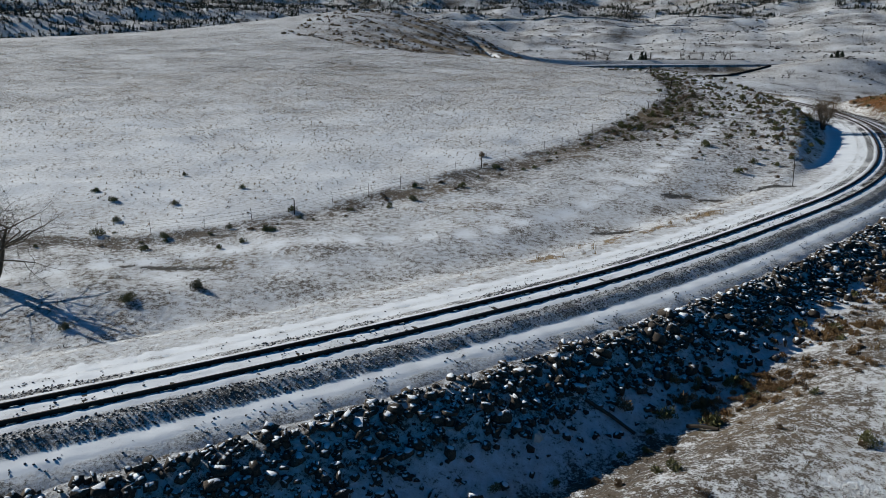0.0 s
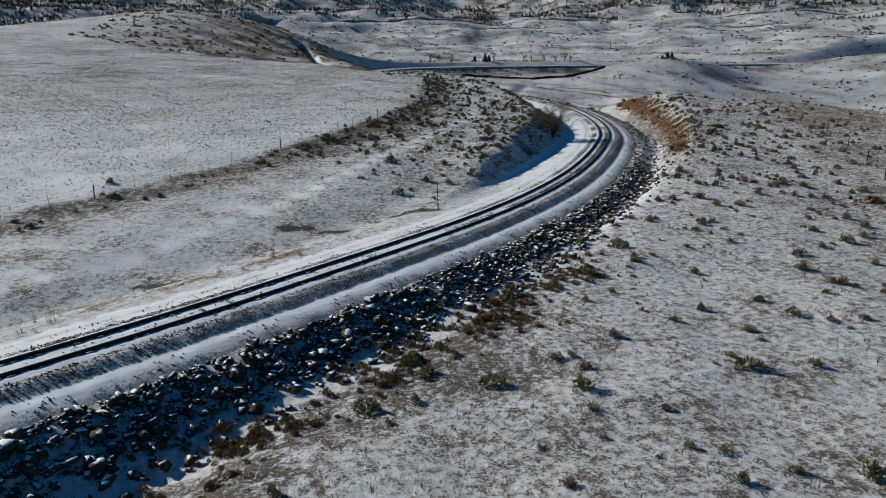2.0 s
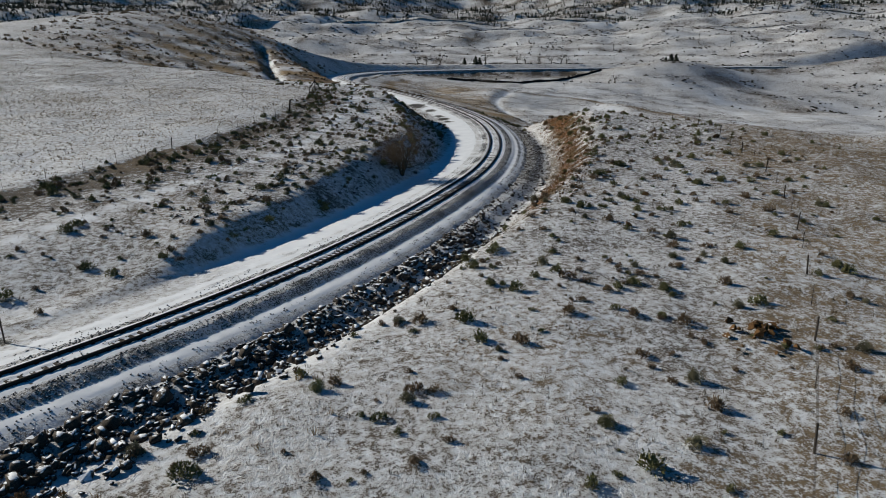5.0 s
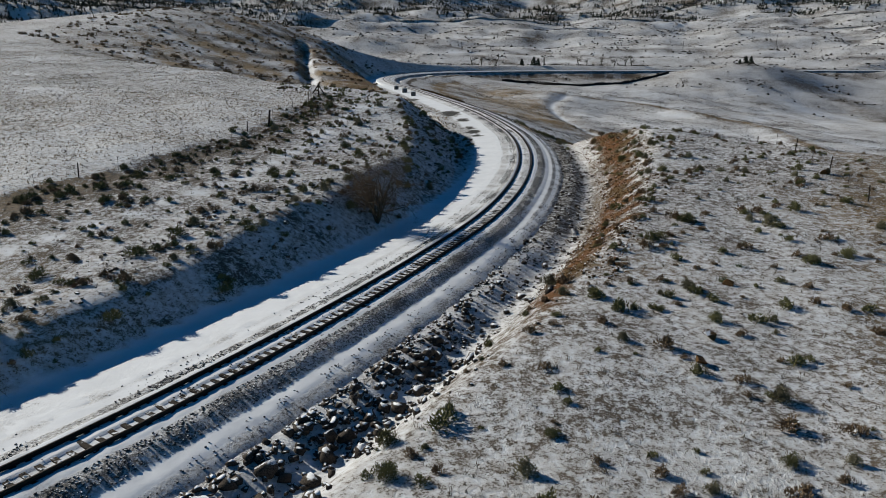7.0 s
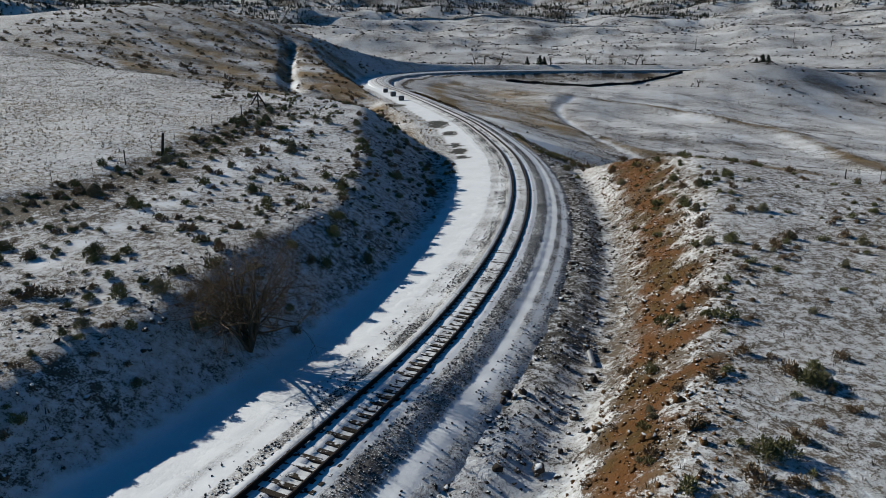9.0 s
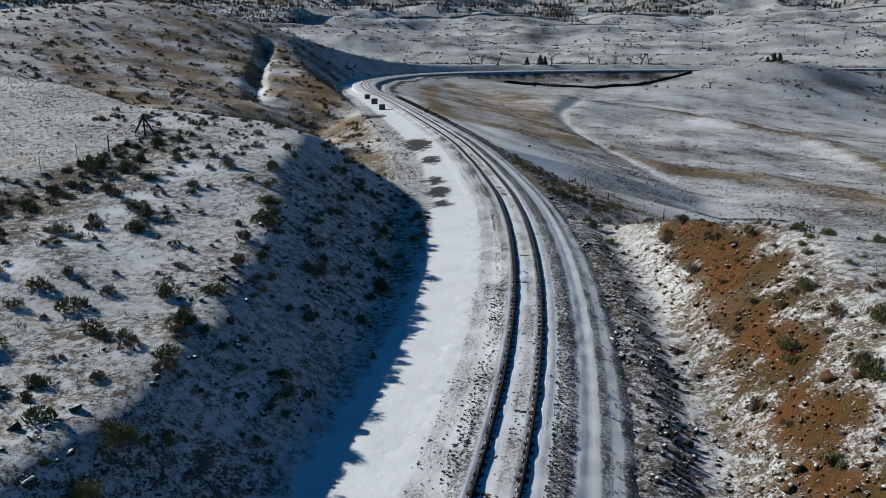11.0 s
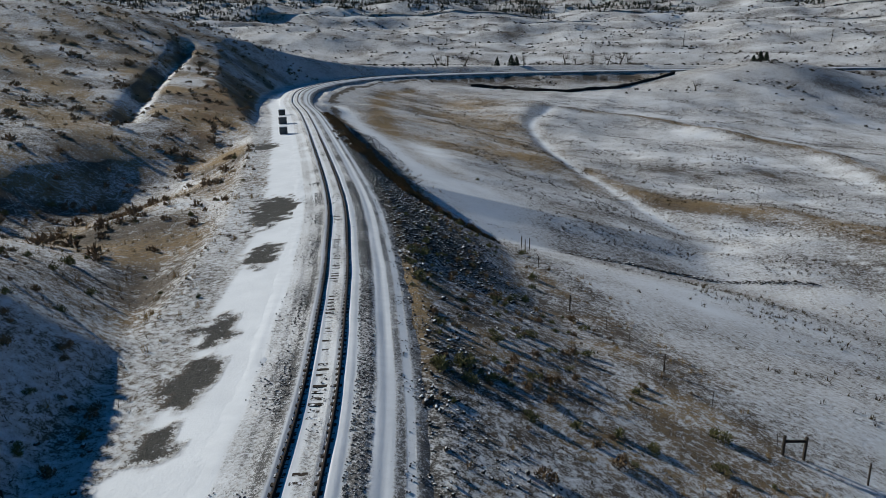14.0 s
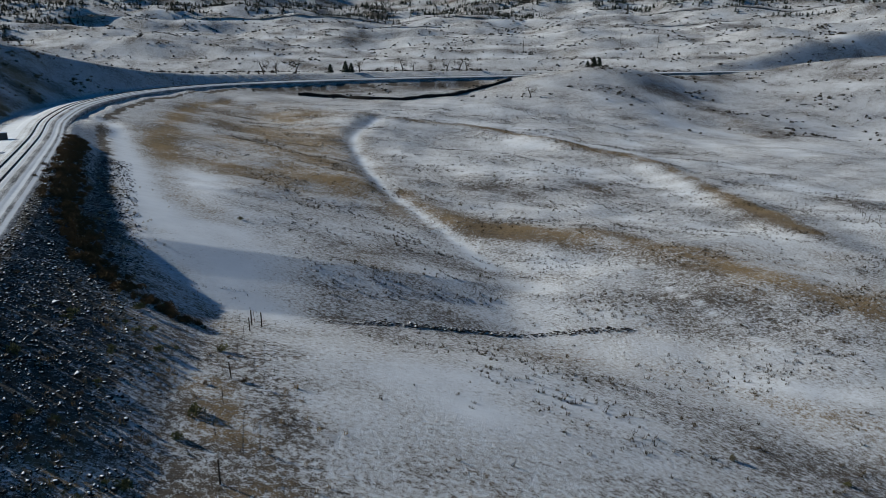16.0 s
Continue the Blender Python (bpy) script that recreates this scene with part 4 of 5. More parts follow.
SAGE = [brush_shape(1300, RNG.uniform(0.55, 0.85), RNG.uniform(0.6, 0.8), 0.046, 20 + i) for i in range(6)]
bx_, by_, bz_ = sow(26000, -34, 128, 14, 250, brush_density)
bsize = np.clip(RNG.lognormal(-0.36, 0.42, len(bx_)), 0.25, 1.4)
nearby = np.nonzero((bx_ > 40) & (bx_ < 100) & (by_ > 60) & (by_ < 165))[0][:290]
sage_meshes = [mesh_of("sagebrush", co, f, LEAF_MATS[i % 2]) for i, (co, f) in enumerate(SAGE)]
for i in nearby:
    ob = new("sagebrush", sage_meshes[int(RNG.integers(6))])
    ob.matrix_basis = pose(bx_[i], by_[i], bz_[i], 0, 0, RNG.uniform(0, 360)) @ Matrix.Scale(bsize[i], 4)
    tagged(ob, "low grey-green sagebrush standing in thin snow", "shrub", group="sagebrush beside the cutting")
TUSSOCKS = [(-17.8, 55.6), (-13.9, 54.3), (-25, 62.8), (-31.2, 63.5), (-28.3, 57.9), (-19.9, 67.4), (-27.9, 73.4), (-34, 66.3), (-21.3, 35.9), (-19.1, 39.1), (-15.7, 41.6), (-22.4, 53.2),
            (47, 44.2), (51.2, 44.8), (66.6, 54.6), (47, 52.7), (44.9, 58.1), (57.3, 49.1), (69.1, 59.6), (63.7, 56.5), (40.4, 41.4), (48.2, 41), (55.8, 59.5), (52, 61), (137.7, 206.2), (147.2, 203.6), (100.1, 266.6)]
for i, (x, y) in enumerate(TUSSOCKS):
    ob = new("sagebrush", sage_meshes[i % 6])
    ob.matrix_basis = pose(x, y, height(x, y), 0, 0, RNG.uniform(0, 360)) @ Matrix.Scale(RNG.uniform(0.7, 1.15), 4)
    tagged(ob, "rounded dark olive bush standing alone in thin snow", "shrub", group="lone bushes on the prairie")
other = np.setdiff1d(np.arange(len(bx_)), nearby)
LIGHT_SAGE = [brush_shape(230, 0.55, 0.62, 0.085, 40 + i) for i in range(5)]
half = len(other) // 2
tagged(strew("far_sagebrush", LIGHT_SAGE, bx_[other[:half]], by_[other[:half]], bz_[other[:half]], bsize[other[:half]], LEAF_MATS[1], 0.05), "olive brush dotted over the snowy slopes", "shrubs", kind="stuff")
tagged(strew("dry_brush", LIGHT_SAGE, bx_[other[half:]], by_[other[half:]], bz_[other[half:]], bsize[other[half:]] * 0.85, DRY_MAT, 0.05), "dry brown brush dotted over the snowy slopes", "shrubs", kind="stuff")


def straw_density(x, y, s, n):
    ty = np.interp(s, TRACK_S, TRACK[:, 1])
    right = smooth(n, 9, 12) * smooth(x + y, 264, 250)
    left = smooth(n, -7, -10) * smooth(ty, 50, 90) * 0.7 + smooth(n, -9, -11) * 0.45
    bank = smooth(n, 6, 9) * smooth(n, 28, 23) * smooth(ty, 150, 165)
    return np.clip((right + left + bank) * (0.3 + 0.7 * smooth(rolling(x, y, 4, 26), -0.6, 0.7)), 0, 1)


TUFTS = [tuft_shape(7, 0.20, 0.14, 0.012, 60 + i) for i in range(6)]
gx_, gy_, gz_ = sow(70000, -34, 128, 14, 240, straw_density)
tagged(strew("dry_grass", TUFTS, gx_, gy_, gz_, RNG.uniform(0.6, 1.5, len(gx_)), STRAW_MAT, 0.1), "short straw-coloured grass poking through the snow", "grass", kind="stuff")


def gold_density(x, y, s, n):
    ty = np.interp(s, TRACK_S, TRACK[:, 1])
    verge = np.exp(-0.5 * ((n + 5.7) / 0.6) ** 2) * smooth(ty, 32, 44) * smooth(ty, 60, 55) * 2
    hollow = smooth(q_line(x, y), 184, 198) * smooth(n, -7, -10) * 0.5
    bank = np.exp(-0.5 * ((n - 12) / 3.0) ** 2) * smooth(ty, 160, 172) * smooth(ty, 300, 250) * 1.2
    foot = np.exp(-0.5 * ((n - 11.5) / 1.8) ** 2) * smooth(ty, 74, 62) * smooth(ty, 40, 48) * 0.9
    fence_foot = np.exp(-0.5 * ((n - 23.5) / 1.3) ** 2) * smooth(ty, 164, 170) * smooth(ty, 215, 200) * 1.5
    line_side = np.exp(-0.5 * ((n + 9.5) / 1.3) ** 2) * smooth(ty, 176, 184) * smooth(ty, 225, 214) * 1.5
    return np.clip((verge + hollow + bank + foot + fence_foot + line_side) * smooth(rolling(x, y, 5, 31), -0.5, 0.7), 0, 1)


TALL = [tuft_shape(16, 0.5, 0.25, 0.012, 80 + i) for i in range(5)]
gx_, gy_, gz_ = sow(26000, -10, 125, 30, 300, gold_density)
tagged(strew("golden_grass", TALL, gx_, gy_, gz_, RNG.uniform(0.6, 1.4, len(gx_)), GOLD_MAT, 0.1), "tall golden grass clumps along the railway", "grass", kind="stuff")

# tall brown brush on the high bank
count = 850
bs = RNG.uniform(S_AT(77.9, 221), S_AT(64, 312), count)
bn = np.interp(along_track(bs)[1], [221.0, 224.3, 226.9, 230.6, 240.1, 252.0, 278.0, 322.3, 378.9], [18.8, 15.5, 12.9, 11.1, 9.1, 7.5, 6.4, 6.3, 4.2]) + RNG.normal(0, 1.0, count)
rx, ry, _ = beside(bs, bn)
tagged(strew("bank_foot_brush", LIGHT_SAGE, rx, ry, heights(rx, ry), RNG.uniform(0.5, 1.4, count), plain("rust_brown_brush", (0.17, 0.105, 0.05), 0.9, 0.5, 2.0), 0.08), "rust-brown brush along the high railway bank", "shrubs", kind="stuff")


# rusty brush along the foot of the riprap
count = 950
bs = RNG.uniform(S_AT(6, 37), S_AT(37, 62), count)
bn = 10.4 + RNG.normal(0, 1.5, count)
rx, ry, _ = beside(bs, bn)
keep = RNG.uniform(size=count) < 0.15 + 0.85 * smooth(rolling(rx, ry, 8, 31), -0.3, 0.5)
rx, ry = rx[keep], ry[keep]
tagged(strew("rim_brush", LIGHT_SAGE, rx, ry, heights(rx, ry), RNG.uniform(0.25, 0.75, len(rx)), plain("rusty_dry_brush", (0.27, 0.17, 0.085), 0.9, 0.5, 2.0), 0.08), "rust-brown dry brush along the foot of the riprap", "shrubs", kind="stuff")


# brush of the hollow and the knoll, tufts of the valley, shrubs of the far hills
def hollow_density(x, y, s, n):
    return smooth(q_line(x, y), 186, 200) * smooth(n, -9, -13) * (0.15 + 0.85 * smooth(rolling(x, y, 14, 18), -0.1, 0.7))


def valley_density(x, y, s, n):
    return smooth(n, 28, 46) * smooth(x + y, 262, 280) * (0.08 + 0.92 * smooth(rolling(x, y, 24, 29) + 0.7 * rolling(x, y, 7, 5), 0.0, 0.9))


SPARSE = [brush_shape(30, 0.5, 0.7, 0.24, 140 + i) for i in range(5)]
hx, hy, hz = sow(6500, -70, 78, 180, 470, hollow_density)
tagged(strew("hollow_brush", SPARSE, hx, hy, hz, np.clip(RNG.lognormal(-0.1, 0.5, len(hx)), 0.3, 2.2), DRY_MAT, 0.06), "dark brown brush across the grassy hollow", "shrubs", kind="stuff")
COARSE = [tuft_shape(9, 0.30, 0.26, 0.03, 150 + i) for i in range(5)]
hx, hy, hz = sow(60000, 92, 270, 165, 470, valley_density)
tagged(strew("valley_grass", COARSE, hx, hy, hz, RNG.uniform(0.6, 1.6, len(hx)), STRAW_MAT, 0.1), "dry brown grass tufts across the snowy valley", "grass", kind="stuff")
count = 24000
wa, wd = RNG.uniform(-0.55, 0.8, count), 400 + 620 * RNG.uniform(size=count) ** 0.7
wx, wy = 70 + np.sin(wa) * wd, 100 + np.cos(wa) * wd
ws, wn_ = track_frame(wx, wy)
keep = (RNG.uniform(size=count) < 0.05 + 0.95 * smooth(rolling(wx, wy * 1.5, 60, 17) + 0.6 * rolling(wx, wy, 18, 7), 0.2, 1.1)) & (np.abs(wn_) > 9)
wx, wy = wx[keep], wy[keep]
tagged(strew("hill_shrubs", SPARSE, wx, wy, heights(wx, wy), RNG.uniform(0.8, 2.6, len(wx)) * (0.6 + wd[keep] / 1500), plain("dark_winter_shrub", (0.06, 0.05, 0.038), 0.9, 0.5, 0.5), 0.06), "small dark shrubs over the far snowy hills", "shrubs", kind="stuff")

# coarse tufts of the prairie field


def field_density(x, y, s, n):
    return np.maximum(smooth(off_fence(x, y), 0.5, 2.5), (x < -58) | ((x < 30) & (y > 170))) * smooth(q_line(x, y), 196, 182) * (0.25 + 0.75 * smooth(rolling(x, y, 11, 25), -0.5, 0.8)) * (0.35 + 0.65 * smooth(y, 60, 120))


FIELD_TUFTS = [tuft_shape(5, 0.28, 0.28, 0.045, 170 + i) for i in range(5)]
hx, hy, hz = sow(110000, -170, 50, 54, 320, field_density)
tagged(strew("field_tufts", FIELD_TUFTS, hx, hy, hz, RNG.uniform(0.35, 0.9, len(hx)), plain("pale_straw", (0.40, 0.31, 0.20), 0.9, 0.6, 0.6), 0.1), "short tan grass tufts over the snowy prairie field", "grass", kind="stuff")

# yuccas
YUCCA = tuft_shape(60, 0.42, 0.42, 0.016, 95)
yucca_mesh = mesh_of("yucca", *YUCCA, YUCCA_MAT)
for x, y, k in ((80.5, 91.0, 1.1), (82.6, 93.5, 0.9), (28.5, 27.9, 1.0), (36.4, 34.3, 1.2), (84.8, 97.5, 1.0)):
    ob = new("yucca", yucca_mesh)
    ob.matrix_basis = pose(x, y, height(x, y), 0, 0, RNG.uniform(0, 360)) @ Matrix.Scale(k, 4)
    tagged(ob, "spiky green yucca on the snowy hilltop", "yucca", group="yuccas")

# ---- trees ----


def grow_tree(tall, seed, levels=4, stems=1, spread=0.55, twiggy=3, thick=1.0):
    """Trunk tubes and twig tubes of a bare tree."""
    rng = random.Random(seed)
    trunk, twigs = [], []

    def limb(p, d, length, r, level):
        steps, pts, rad = 4, [p], [r]
        for i in range(steps):
            d = (d + Vector((rng.gauss(0, 0.16), rng.gauss(0, 0.16), rng.gauss(0.05, 0.10)))).normalized()
            p = p + d * length / steps
            pts.append(p)
            rad.append(r * (1 - 0.62 * (i + 1) / steps))
        (trunk if level < 1 else twigs).append(tube(pts, rad, 6 if level < 2 else 3))
        if level < levels:
            for k in range(twiggy + (level > 0)):
                i = rng.randint(1, steps)
                a = rng.uniform(0, 6.28)
                side = d.orthogonal().normalized()
                turn = (Matrix.Rotation(a, 3, d) @ side)
                nd = (d * (1 - spread) + turn * spread * rng.uniform(0.8, 1.4)).normalized()
                limb(pts[i], nd, length * rng.uniform(0.5, 0.78), rad[i] * 0.7, level + 1)

    for k in range(stems):
        a = 6.28 * k / stems + rng.uniform(0, 0.8)
        d = Vector((math.cos(a) * 0.35, math.sin(a) * 0.35, 1)).normalized() if stems > 1 else Vector((rng.gauss(0, 0.08), rng.gauss(0, 0.08), 1)).normalized()
        limb(Vector((0, 0, -0.15)), d, tall * 0.42, tall * thick * (0.030 if stems == 1 else 0.015), 0)
    return trunk, twigs


def tree(name, x, y, tall, seed, label, bark, twig, sunk=0.0, group="", **how):
    trunk, twigs = grow_tree(tall, seed, **how)
    ob = tagged(new(name), label, "tree", group=group)
    a = new("trunk", tubes_mesh("trunk", trunk, bark))
    b = new("crown", tubes_mesh("crown", twigs, twig))
    a.parent = b.parent = ob
    ob.matrix_basis = pose(x, y, height(x, y) - sunk)
    return ob


tree("bare_tree", -28.6, 41.3, 11.5, 4, "leafless grey-brown tree beside the prairie fence", BARK_MAT, BARK_MAT, levels=5, stems=4, twiggy=3, spread=0.66)
tree("bank_tree", 60.3, 110.3, 8.6, 9, "leafless tan willow bush on the shaded cutting bank", BARK_MAT, TWIG_MAT, levels=4, stems=9, spread=0.56, twiggy=4, thick=0.8)
cottonwood = tree("cottonwood", 114, 566, 17, 21, "leafless cottonwood beyond the far railway bend", FAR_TWIG_MAT, FAR_TWIG_MAT, levels=5, stems=1, twiggy=3, thick=0.9, spread=0.80, group="cottonwoods beyond the bend")
for x, y, k in ((121, 570, 0.8), (132, 574, 1.0), (170, 585, 0.9), (199, 596, 1.05), (205, 594, 0.8), (218, 600, 0.8), (229, 602, 0.95), (238, 604, 1.1), (243, 603, 0.9), (243, 497, 0.75)):
    copy_thing(cottonwood, pose(x, y, height(x, y), 0, 0, RNG.uniform(0, 360)) @ Matrix.Scale(k, 4))


def conifer_shape(layers, seed):
    """A juniper or pine: ragged tiers of drooping boughs round a trunk."""
    rng = np.random.default_rng(seed)
    co, f = [], []
    for i in range(layers):
        h = 0.08 + 0.92 * i / layers
        r = 0.46 * (1 - h) ** 0.6 + 0.03
        for k in range(7):
            a = 6.28 * (k + rng.uniform()) / 7
            w = rng.uniform(0.35, 0.6)
            j = len(co)
            co += [(0, 0, h + 0.16), (math.cos(a - w) * r * rng.uniform(0.6, 1.1), math.sin(a - w) * r, h - rng.uniform(0, 0.08)),
                   (math.cos(a + w) * r, math.sin(a + w) * r * rng.uniform(0.6, 1.1), h - rng.uniform(0, 0.08))]
            f.append((j, j + 1, j + 2))
    return np.array(co), np.array(f)


PINES = [conifer_shape(4, 120 + i) for i in range(5)]
evergreen_mesh = mesh_of("evergreen", *conifer_shape(10, 130), CONIFER_MAT)
for x, y, k in ((152, 578, 5.0), (161, 579, 6.5), (164.5, 580.5, 5.5), (352, 638, 9), (358, 641, 8), (346, 636, 7)):
    ob = new("evergreen", evergreen_mesh)
    ob.matrix_basis = pose(x, y, height(x, y)) @ Matrix.Scale(k, 4)
    tagged(ob, "dark evergreen beyond the far railway bend", "tree", group="evergreens beyond the bend")


def woods_density(x, y, s, n):
    d, a = np.hypot(x - 70, y - 100), np.arctan2(x - 70, y - 100)
    left = smooth(d, 640, 690) * smooth(a, -0.17, -0.24) * smooth(d, 1300, 1100) * smooth(rolling(x, y, 120, 5), -1.1, -0.2)
    high = smooth(d + 70 * rolling(x, y, 150, 33), 930, 1020) * smooth(rolling(x, y, 110, 8), -0.8, 0.1)
    few = smooth(d, 640, 700) * 0.06
    return np.clip(left * 1.0 + high * 0.9 + few, 0, 1)


wa, wd = RNG.uniform(-0.8, 0.8, 28000), 640 + 660 * RNG.uniform(size=28000)
wx, wy = 70 + np.sin(wa) * wd, 100 + np.cos(wa) * wd
keep = RNG.uniform(size=28000) < woods_density(wx, wy, None, None)
wx, wy = wx[keep], wy[keep]
tagged(strew("juniper_woods", PINES, wx, wy, heights(wx, wy) - 0.3, np.where(woods_density(wx, wy, None, None) > 0.2, RNG.uniform(2.0, 5.5, len(wx)), RNG.uniform(0.8, 2.4, len(wx))), CONIFER_MAT, 0.03), "dark junipers scattered over the snowy mountainside", "woods", kind="stuff")

# ---- fences ----
post_bm = bmesh.new()
bmesh.ops.create_cone(post_bm, cap_ends=True, segments=8, radius1=0.085, radius2=0.075, depth=1.5)
bmesh.ops.translate(post_bm, vec=(0, 0, 0.6), verts=post_bm.verts)
post_mesh = bpy.data.meshes.new("post")
post_bm.to_mesh(post_mesh)
post_bm.free()
post_mesh.materials.append(WOOD_MAT)
stake_bm = box(0.05, 0.012, 1.5, (0, 0, -0.25), 0)
box(0.012, 0.05, 1.5, (0, 0.02, -0.25), 0, stake_bm)
stake_mesh = bpy.data.meshes.new("stake")
stake_bm.to_mesh(stake_mesh)
stake_bm.free()
stake_mesh.materials.append(STEEL_MAT)


def fence(label, line, gap, wooden, tall=1.0):
    """A wire fence along the line: steel stakes, some wooden posts, three strands."""
    ob = tagged(new("wire_fence"), label, "fence")
    at, _ = even(spline(line, 8), gap)
    z = heights(at[:, 0], at[:, 1])
    for i, ((x, y), h) in enumerate(zip(at, z)):
        wood = i % wooden == 0
        p = new("wooden_post" if wood else "steel_stake", post_mesh if wood else stake_mesh)
        p.parent = ob
        p.matrix_basis = pose(x, y, h, RNG.uniform(-4, 4), RNG.uniform(-4, 4), RNG.uniform(0, 90)) @ Matrix.Diagonal((0.65, 0.65, tall * RNG.uniform(0.9, 1.08), 1))
    for k in (0.45, 0.75, 1.05):
        v, f = tube([(x, y, h + k * tall) for (x, y), h in zip(at, z)], [0.007] * len(at), 3)
        w = new("wire", mesh_of("wire", v, f, STEEL_MAT))
        w.parent = ob
    return ob


fence("rusty wire fence on steel stakes round the prairie field", FIELD_FENCE, 4.1, 6)
fence("wire fence with leaning wooden posts over the snowy hilltop", [(44, 22), (57.9, 38.1), (66.4, 47.7), (73.2, 56.7), (80.5, 67.3), (90.4, 83.7), (97.9, 99.8), (105, 125), (107, 141)], 5.2, 2)
fence("low wire fence along the foot of the railway bank", [(109.3, 175.2), (105.3, 176.7), (103.8, 179.9), (102.8, 183.1), (101.5, 188.5), (100.9, 196.6), (98.8, 201.7), (101.4, 232)], 4.6, 3, 0.95)
for x, y in ((101.0, 229.0), (101.9, 228.4)):
    ob = new("gate_post", post_mesh)
    ob.matrix_basis = pose(x, y, height(x, y)) @ Matrix.Diagonal((0.75, 0.75, 1.1, 1))
    tagged(ob, "weathered wooden gate post in the snowy valley", "post", group="gate posts")

fence("short run of old grey posts and wire across the snowy valley", [(244.7, 297.8), (237.6, 288.4), (234.1, 283.0), (237.1, 282.2)], 2.6, 1, 1.1)

# braced corner of the field fence
brace = tagged(new("corner_brace"), "dark timber corner post with two slanting braces", "fence post")
for name, a, b in (("post", (0, 0, -0.3), (0, 0, 1.7)), ("brace", (0, 0, 1.45), (-1.1, 0.5, -0.1)), ("brace", (0, 0, 1.45), (1.1, -0.6, -0.1))):
    v, f = tube([a, b], [0.09, 0.08], 8)
    p = new(name, mesh_of(name, v, f, WOOD_MAT))
    p.parent = brace
brace.matrix_basis = pose(49.2, 168.5, height(49.2, 168.5))
ob = new("strainer_post", post_mesh)
ob.matrix_basis = pose(45.9, 142.5, height(45.9, 142.5), 0, 7, 0) @ Matrix.Diagonal((1.5, 1.5, 1.5, 1))
tagged(ob, "thick dark wooden strainer post in the field fence", "fence post")

# ---- beside the line ----
v, f = tube([(0, 0, -0.3), (-0.12, 0.1, 2.75)], [0.045, 0.04], 8)
marker = tagged(new("marker_pole", mesh_of("marker_pole", v, f, STEEL_MAT)), "slim leaning grey pole standing beside the track", "pole")
marker.matrix_basis = pose(35.6, 69.0, height(35.6, 69.0))

for x, y, k, a in ((66.1, 268.8, 1.0, 12), (63.6, 285.5, 1.1, 18), (60.8, 304, 1.0, 20)):
    cab = tagged(new("relay_cabinet"), "dark steel cabinet with a snow-covered lid beside the track", "cabinet", group="cabinets beside the track")
    part("body", box(1.3 * k, 0.9 * k, 1.25 * k, (0, 0, 0), 0.03), CABINET_MAT, cab)
    part("door", box(0.04, 0.75 * k, 1.0 * k, (-0.66 * k, 0, 0.12), 0.01), CABINET_MAT, cab)
    part("lid", box(1.42 * k, 1.02 * k, 0.12, (0, 0, 1.25 * k), 0.03), WHITE_MAT, cab, "snow-covered lid")
    cab.matrix_basis = pose(x, y, height(x, y) - 0.02, 0, 0, a)

v, f = tube([(-0.8, 0, 0), (0.8, 0, 0)], [0.13, 0.13], 14)
pipe = new("culvert_pipe", mesh_of("culvert_pipe", v, f, PIPE_MAT, False))
pipe.matrix_basis = pose(77.0, 111.3, height(77.0, 111.3) + 0.10, 0, 2, 82)
tagged(pipe, "short length of grey metal culvert pipe in the drain", "pipe")

pale = new("pale_boulder", mesh_of("pale_boulder", STONES[2][0], STONES[2][1], plain("pale_stone", (0.62, 0.60, 0.56), 0.85, 0.8, 4.0)))
pale.matrix_basis = pose(4.0, 25.7, height(4.0, 25.7) + 0.15, 20, 50, 30) @ Matrix.Scale(0.85, 4)
tagged(pale, "single pale boulder among dark riprap stones", "boulder")
for x, y, a, l in ((7.5, 27.6, -30, 2.6), (11.6, 27.3, -45, 1.5), (94.1, 164.2, -50, 2.2)):
    v, f = tube([(-l / 2, 0, 0), (0, 0.05, 0.03), (l / 2, 0, 0)], [0.09, 0.085, 0.075], 7)
    log = new("fallen_timber", mesh_of("fallen_timber", v, f, WOOD_MAT))
    h1, h2 = (height(x + math.cos(radians(a)) * q, y + math.sin(radians(a)) * q) for q in (-l / 2, l / 2))
    log.matrix_basis = pose(x, y, (h1 + h2) / 2 + 0.08, 0, -math.degrees(math.atan2(h2 - h1, l)), a)
    tagged(log, "grey weathered timber lying on the snowy slope", "timber", group="fallen timbers")

v, f = tube([(-1.16, 0, 0), (-0.3, 0.06, 0.04), (1.16, 0, 0)], [0.13, 0.12, 0.09], 8)
log = new("fallen_log", mesh_of("fallen_log", v, f, plain("bleached_wood", (0.46, 0.43, 0.38), 0.9, 0.7, 5.0)))
log.matrix_basis = pose(27.3, 44.0, height(27.3, 44.0) + 0.1, 0, 0, 35)
tagged(log, "bleached fallen log lying below the riprap", "log")

# eroded stream bank below the far line, its shadow put into the near-black colour
line, _ = even(spline([(128, 512), (146, 510), (164, 501), (190, 504), (218, 528), (240, 537), (252, 545)], 8), 3.0)
z = heights(line[:, 0], line[:, 1])
sec = np.array([(-0.8, -0.6), (-0.5, 1.3), (0.4, 1.7), (1.2, 1.5), (1.6, -0.6)])
t_ = np.gradient(line, axis=0)
t_ /= np.hypot(*t_.T)[:, None]
px = line[:, :1] + t_[:, 1:] * -sec[None, :, 0]
py = line[:, 1:] + t_[:, :1] * sec[None, :, 0]
pz = z[:, None] + sec[None, :, 1] * (0.85 + 0.25 * rolling(px, py, 9, 2))
stream = sheet("stream_bank", px, py, pz, plain("shadow_dark_earth", (0.03, 0.026, 0.022), 0.9, 0.6, 0.5), {})
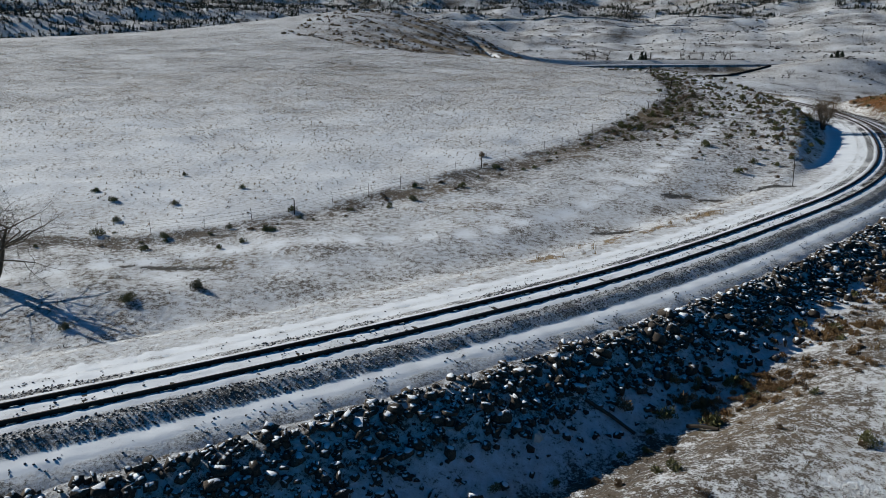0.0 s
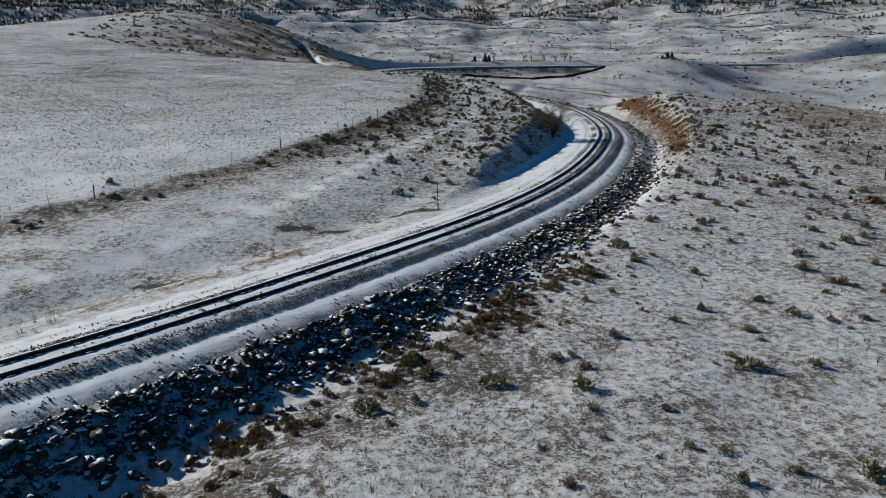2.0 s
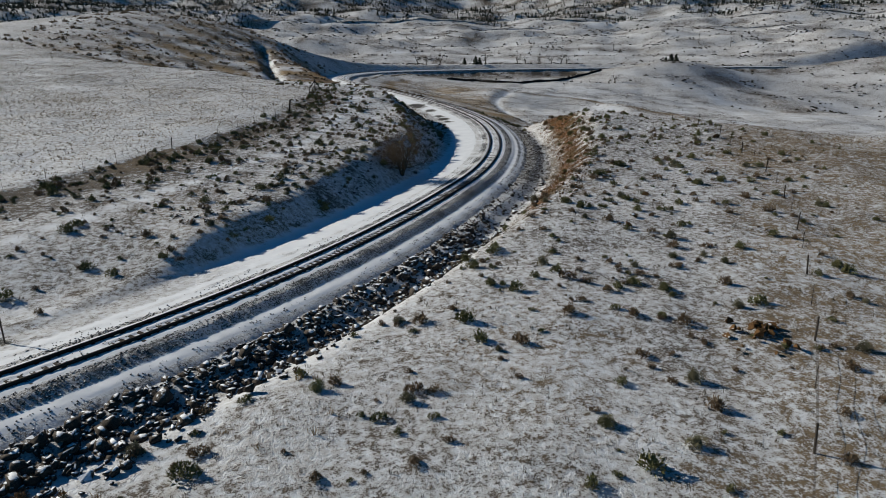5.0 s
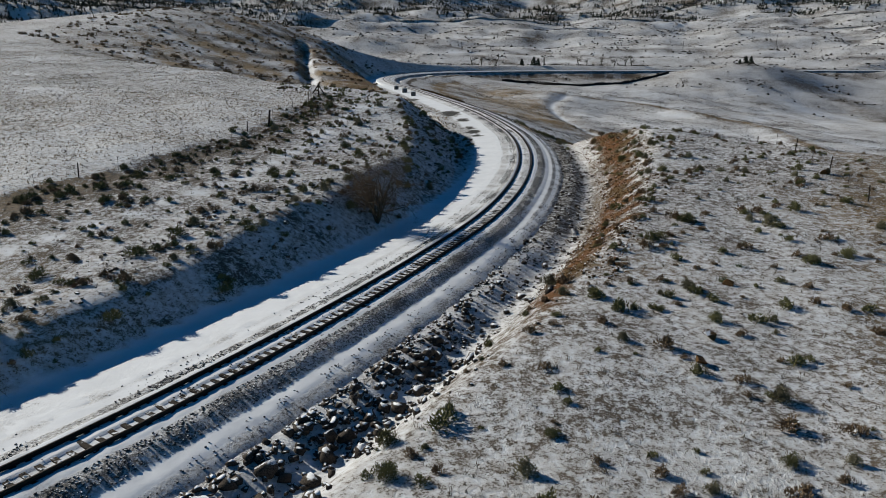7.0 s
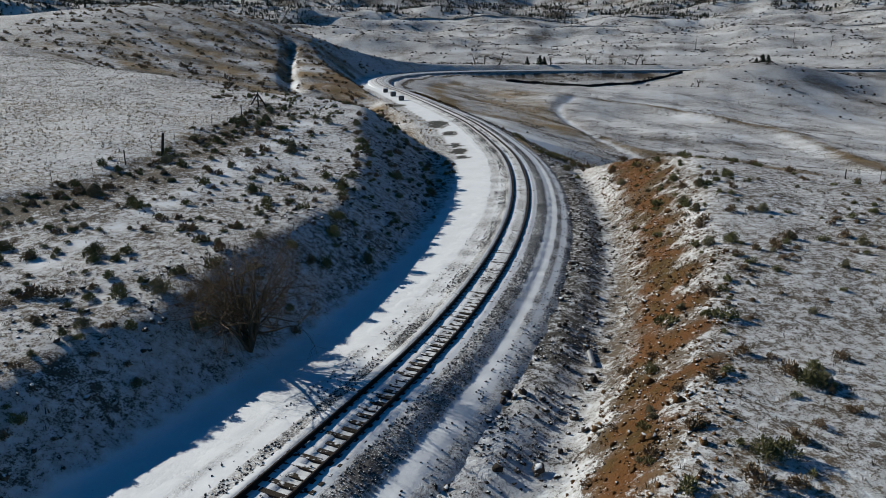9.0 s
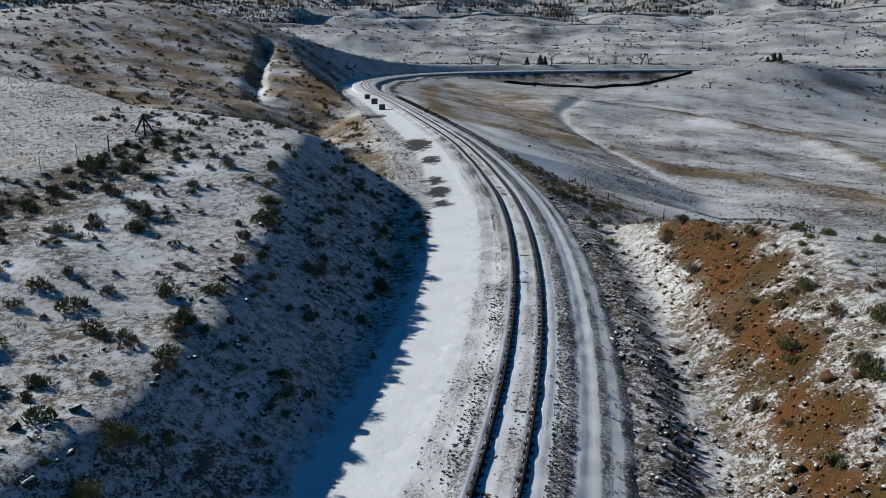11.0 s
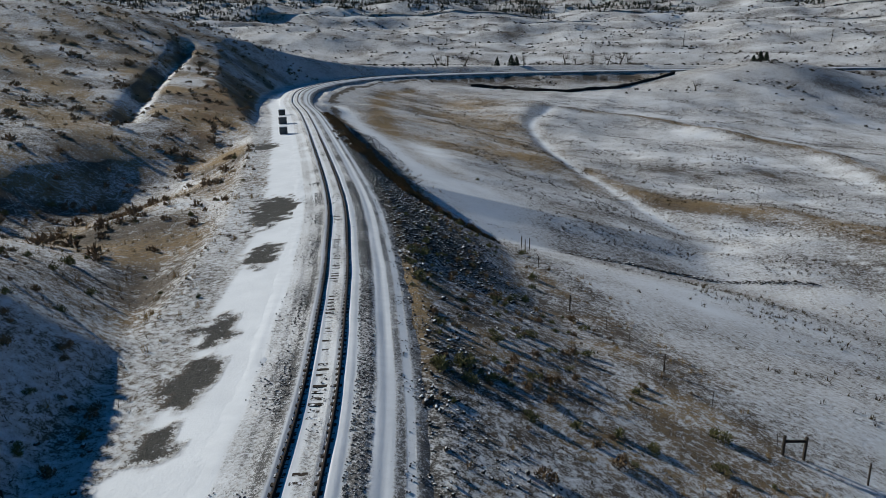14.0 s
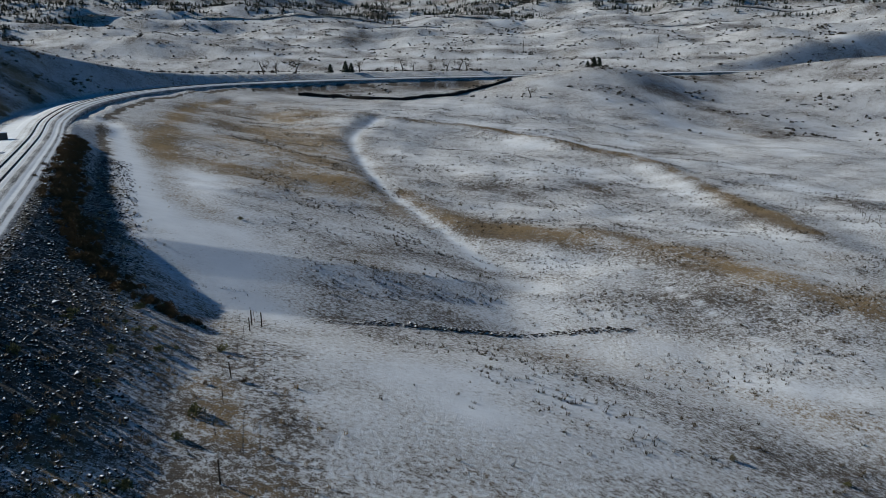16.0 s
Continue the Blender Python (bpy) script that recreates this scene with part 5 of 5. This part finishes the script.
tagged(stream, "eroded earth bank of a creek in the valley, darkened for its shadow", "creek bank", kind="structure")

# far roads
for r0, r1, wide in ((930, 960, 5.0), (840, 905, 3.0)):
    a = np.linspace(-0.16, 0.75, 160)
    r = r0 + (r1 - r0) * (a + 0.16) / 0.9 + 9 * np.sin(a * 9)
    off = np.array([-wide / 2, wide / 2])
    px = 70 + np.sin(a)[:, None] * (r[:, None] + off)
    py = 100 + np.cos(a)[:, None] * (r[:, None] + off)
    pz = heights(px, py).max(axis=1)[:, None] + 0.4 + 0 * px
    tagged(sheet("road", px, py, pz, ROAD_MAT, {}), "distant grey road across the snowy hillside", "road", kind="structure")

# red boulders on the hilltop and a heap of rubble beside its fence
red_mesh = [mesh_of("red_boulder", co, f, RED_ROCK_MAT) for co, f in stone_shapes(3, 0.8, 31)]
for x, y, k in ((76.8, 84.4, 0.9), (80.6, 90.6, 0.8), (75.2, 81.7, 0.85), (101.9, 116.8, 1.3)):
    ob = new("red_boulder", red_mesh[int(RNG.integers(3))])
    ob.matrix_basis = pose(x, y, height(x, y) + 0.12 * k, 10, 5, RNG.uniform(0, 360)) @ Matrix.Scale(k, 4)
    tagged(ob, "single reddish boulder on the snowy hilltop", "boulder", group="red boulders")
heap = tagged(new("rubble_heap"), "low heap of reddish rubble beside the hilltop fence", "rubble")
for i in range(34):
    x, y, k = RNG.normal(0, 0.9), RNG.normal(0, 0.9), RNG.uniform(0.3, 0.75)
    ob = new("stone", red_mesh[i % 3])
    ob.parent = heap
    ob.matrix_basis = pose(x, y, height(74.6 + x, 63.3 + y) - height(74.6, 63.3) + 0.12 + 0.25 * math.exp(-x * x - y * y), *RNG.uniform(-30, 30, 2), RNG.uniform(0, 360)) @ Matrix.Scale(k, 4)
heap.matrix_basis = pose(74.6, 63.3, height(74.6, 63.3))

# braced fence end below the bank
frame_end = tagged(new("fence_brace"), "short timber brace of two posts and a rail in the fence", "fence post")
for name, a, b in (("post", (-0.6, 0, -0.4), (-0.6, 0, 1.35)), ("post", (0.6, 0, -0.4), (0.6, 0, 1.25)), ("rail", (-0.6, 0, 1.0), (0.6, 0, 1.0))):
    v, f = tube([a, b], [0.09, 0.085], 8)
    p = new(name, mesh_of(name, v, f, WOOD_MAT))
    p.parent = frame_end
frame_end.matrix_basis = pose(105.9, 176.7, height(105.9, 176.7), 0, 0, -4)

# utility poles on the far slope
for x, y in ((449.6, 708.8), (430.8, 738.9), (341, 747.4)):
    pole = tagged(new("utility_pole"), "wooden utility pole on the far snowy hillside", "pole", group="utility poles")
    v, f = tube([(0, 0, -0.5), (0, 0, 9.5)], [0.2, 0.15], 8)
    a = new("shaft", mesh_of("shaft", v, f, WOOD_MAT))
    a.parent = pole
    part("crossarm", box(2.4, 0.14, 0.16, (0, 0, 8.7), 0.01), WOOD_MAT, pole)
    pole.matrix_basis = pose(x, y, height(x, y))
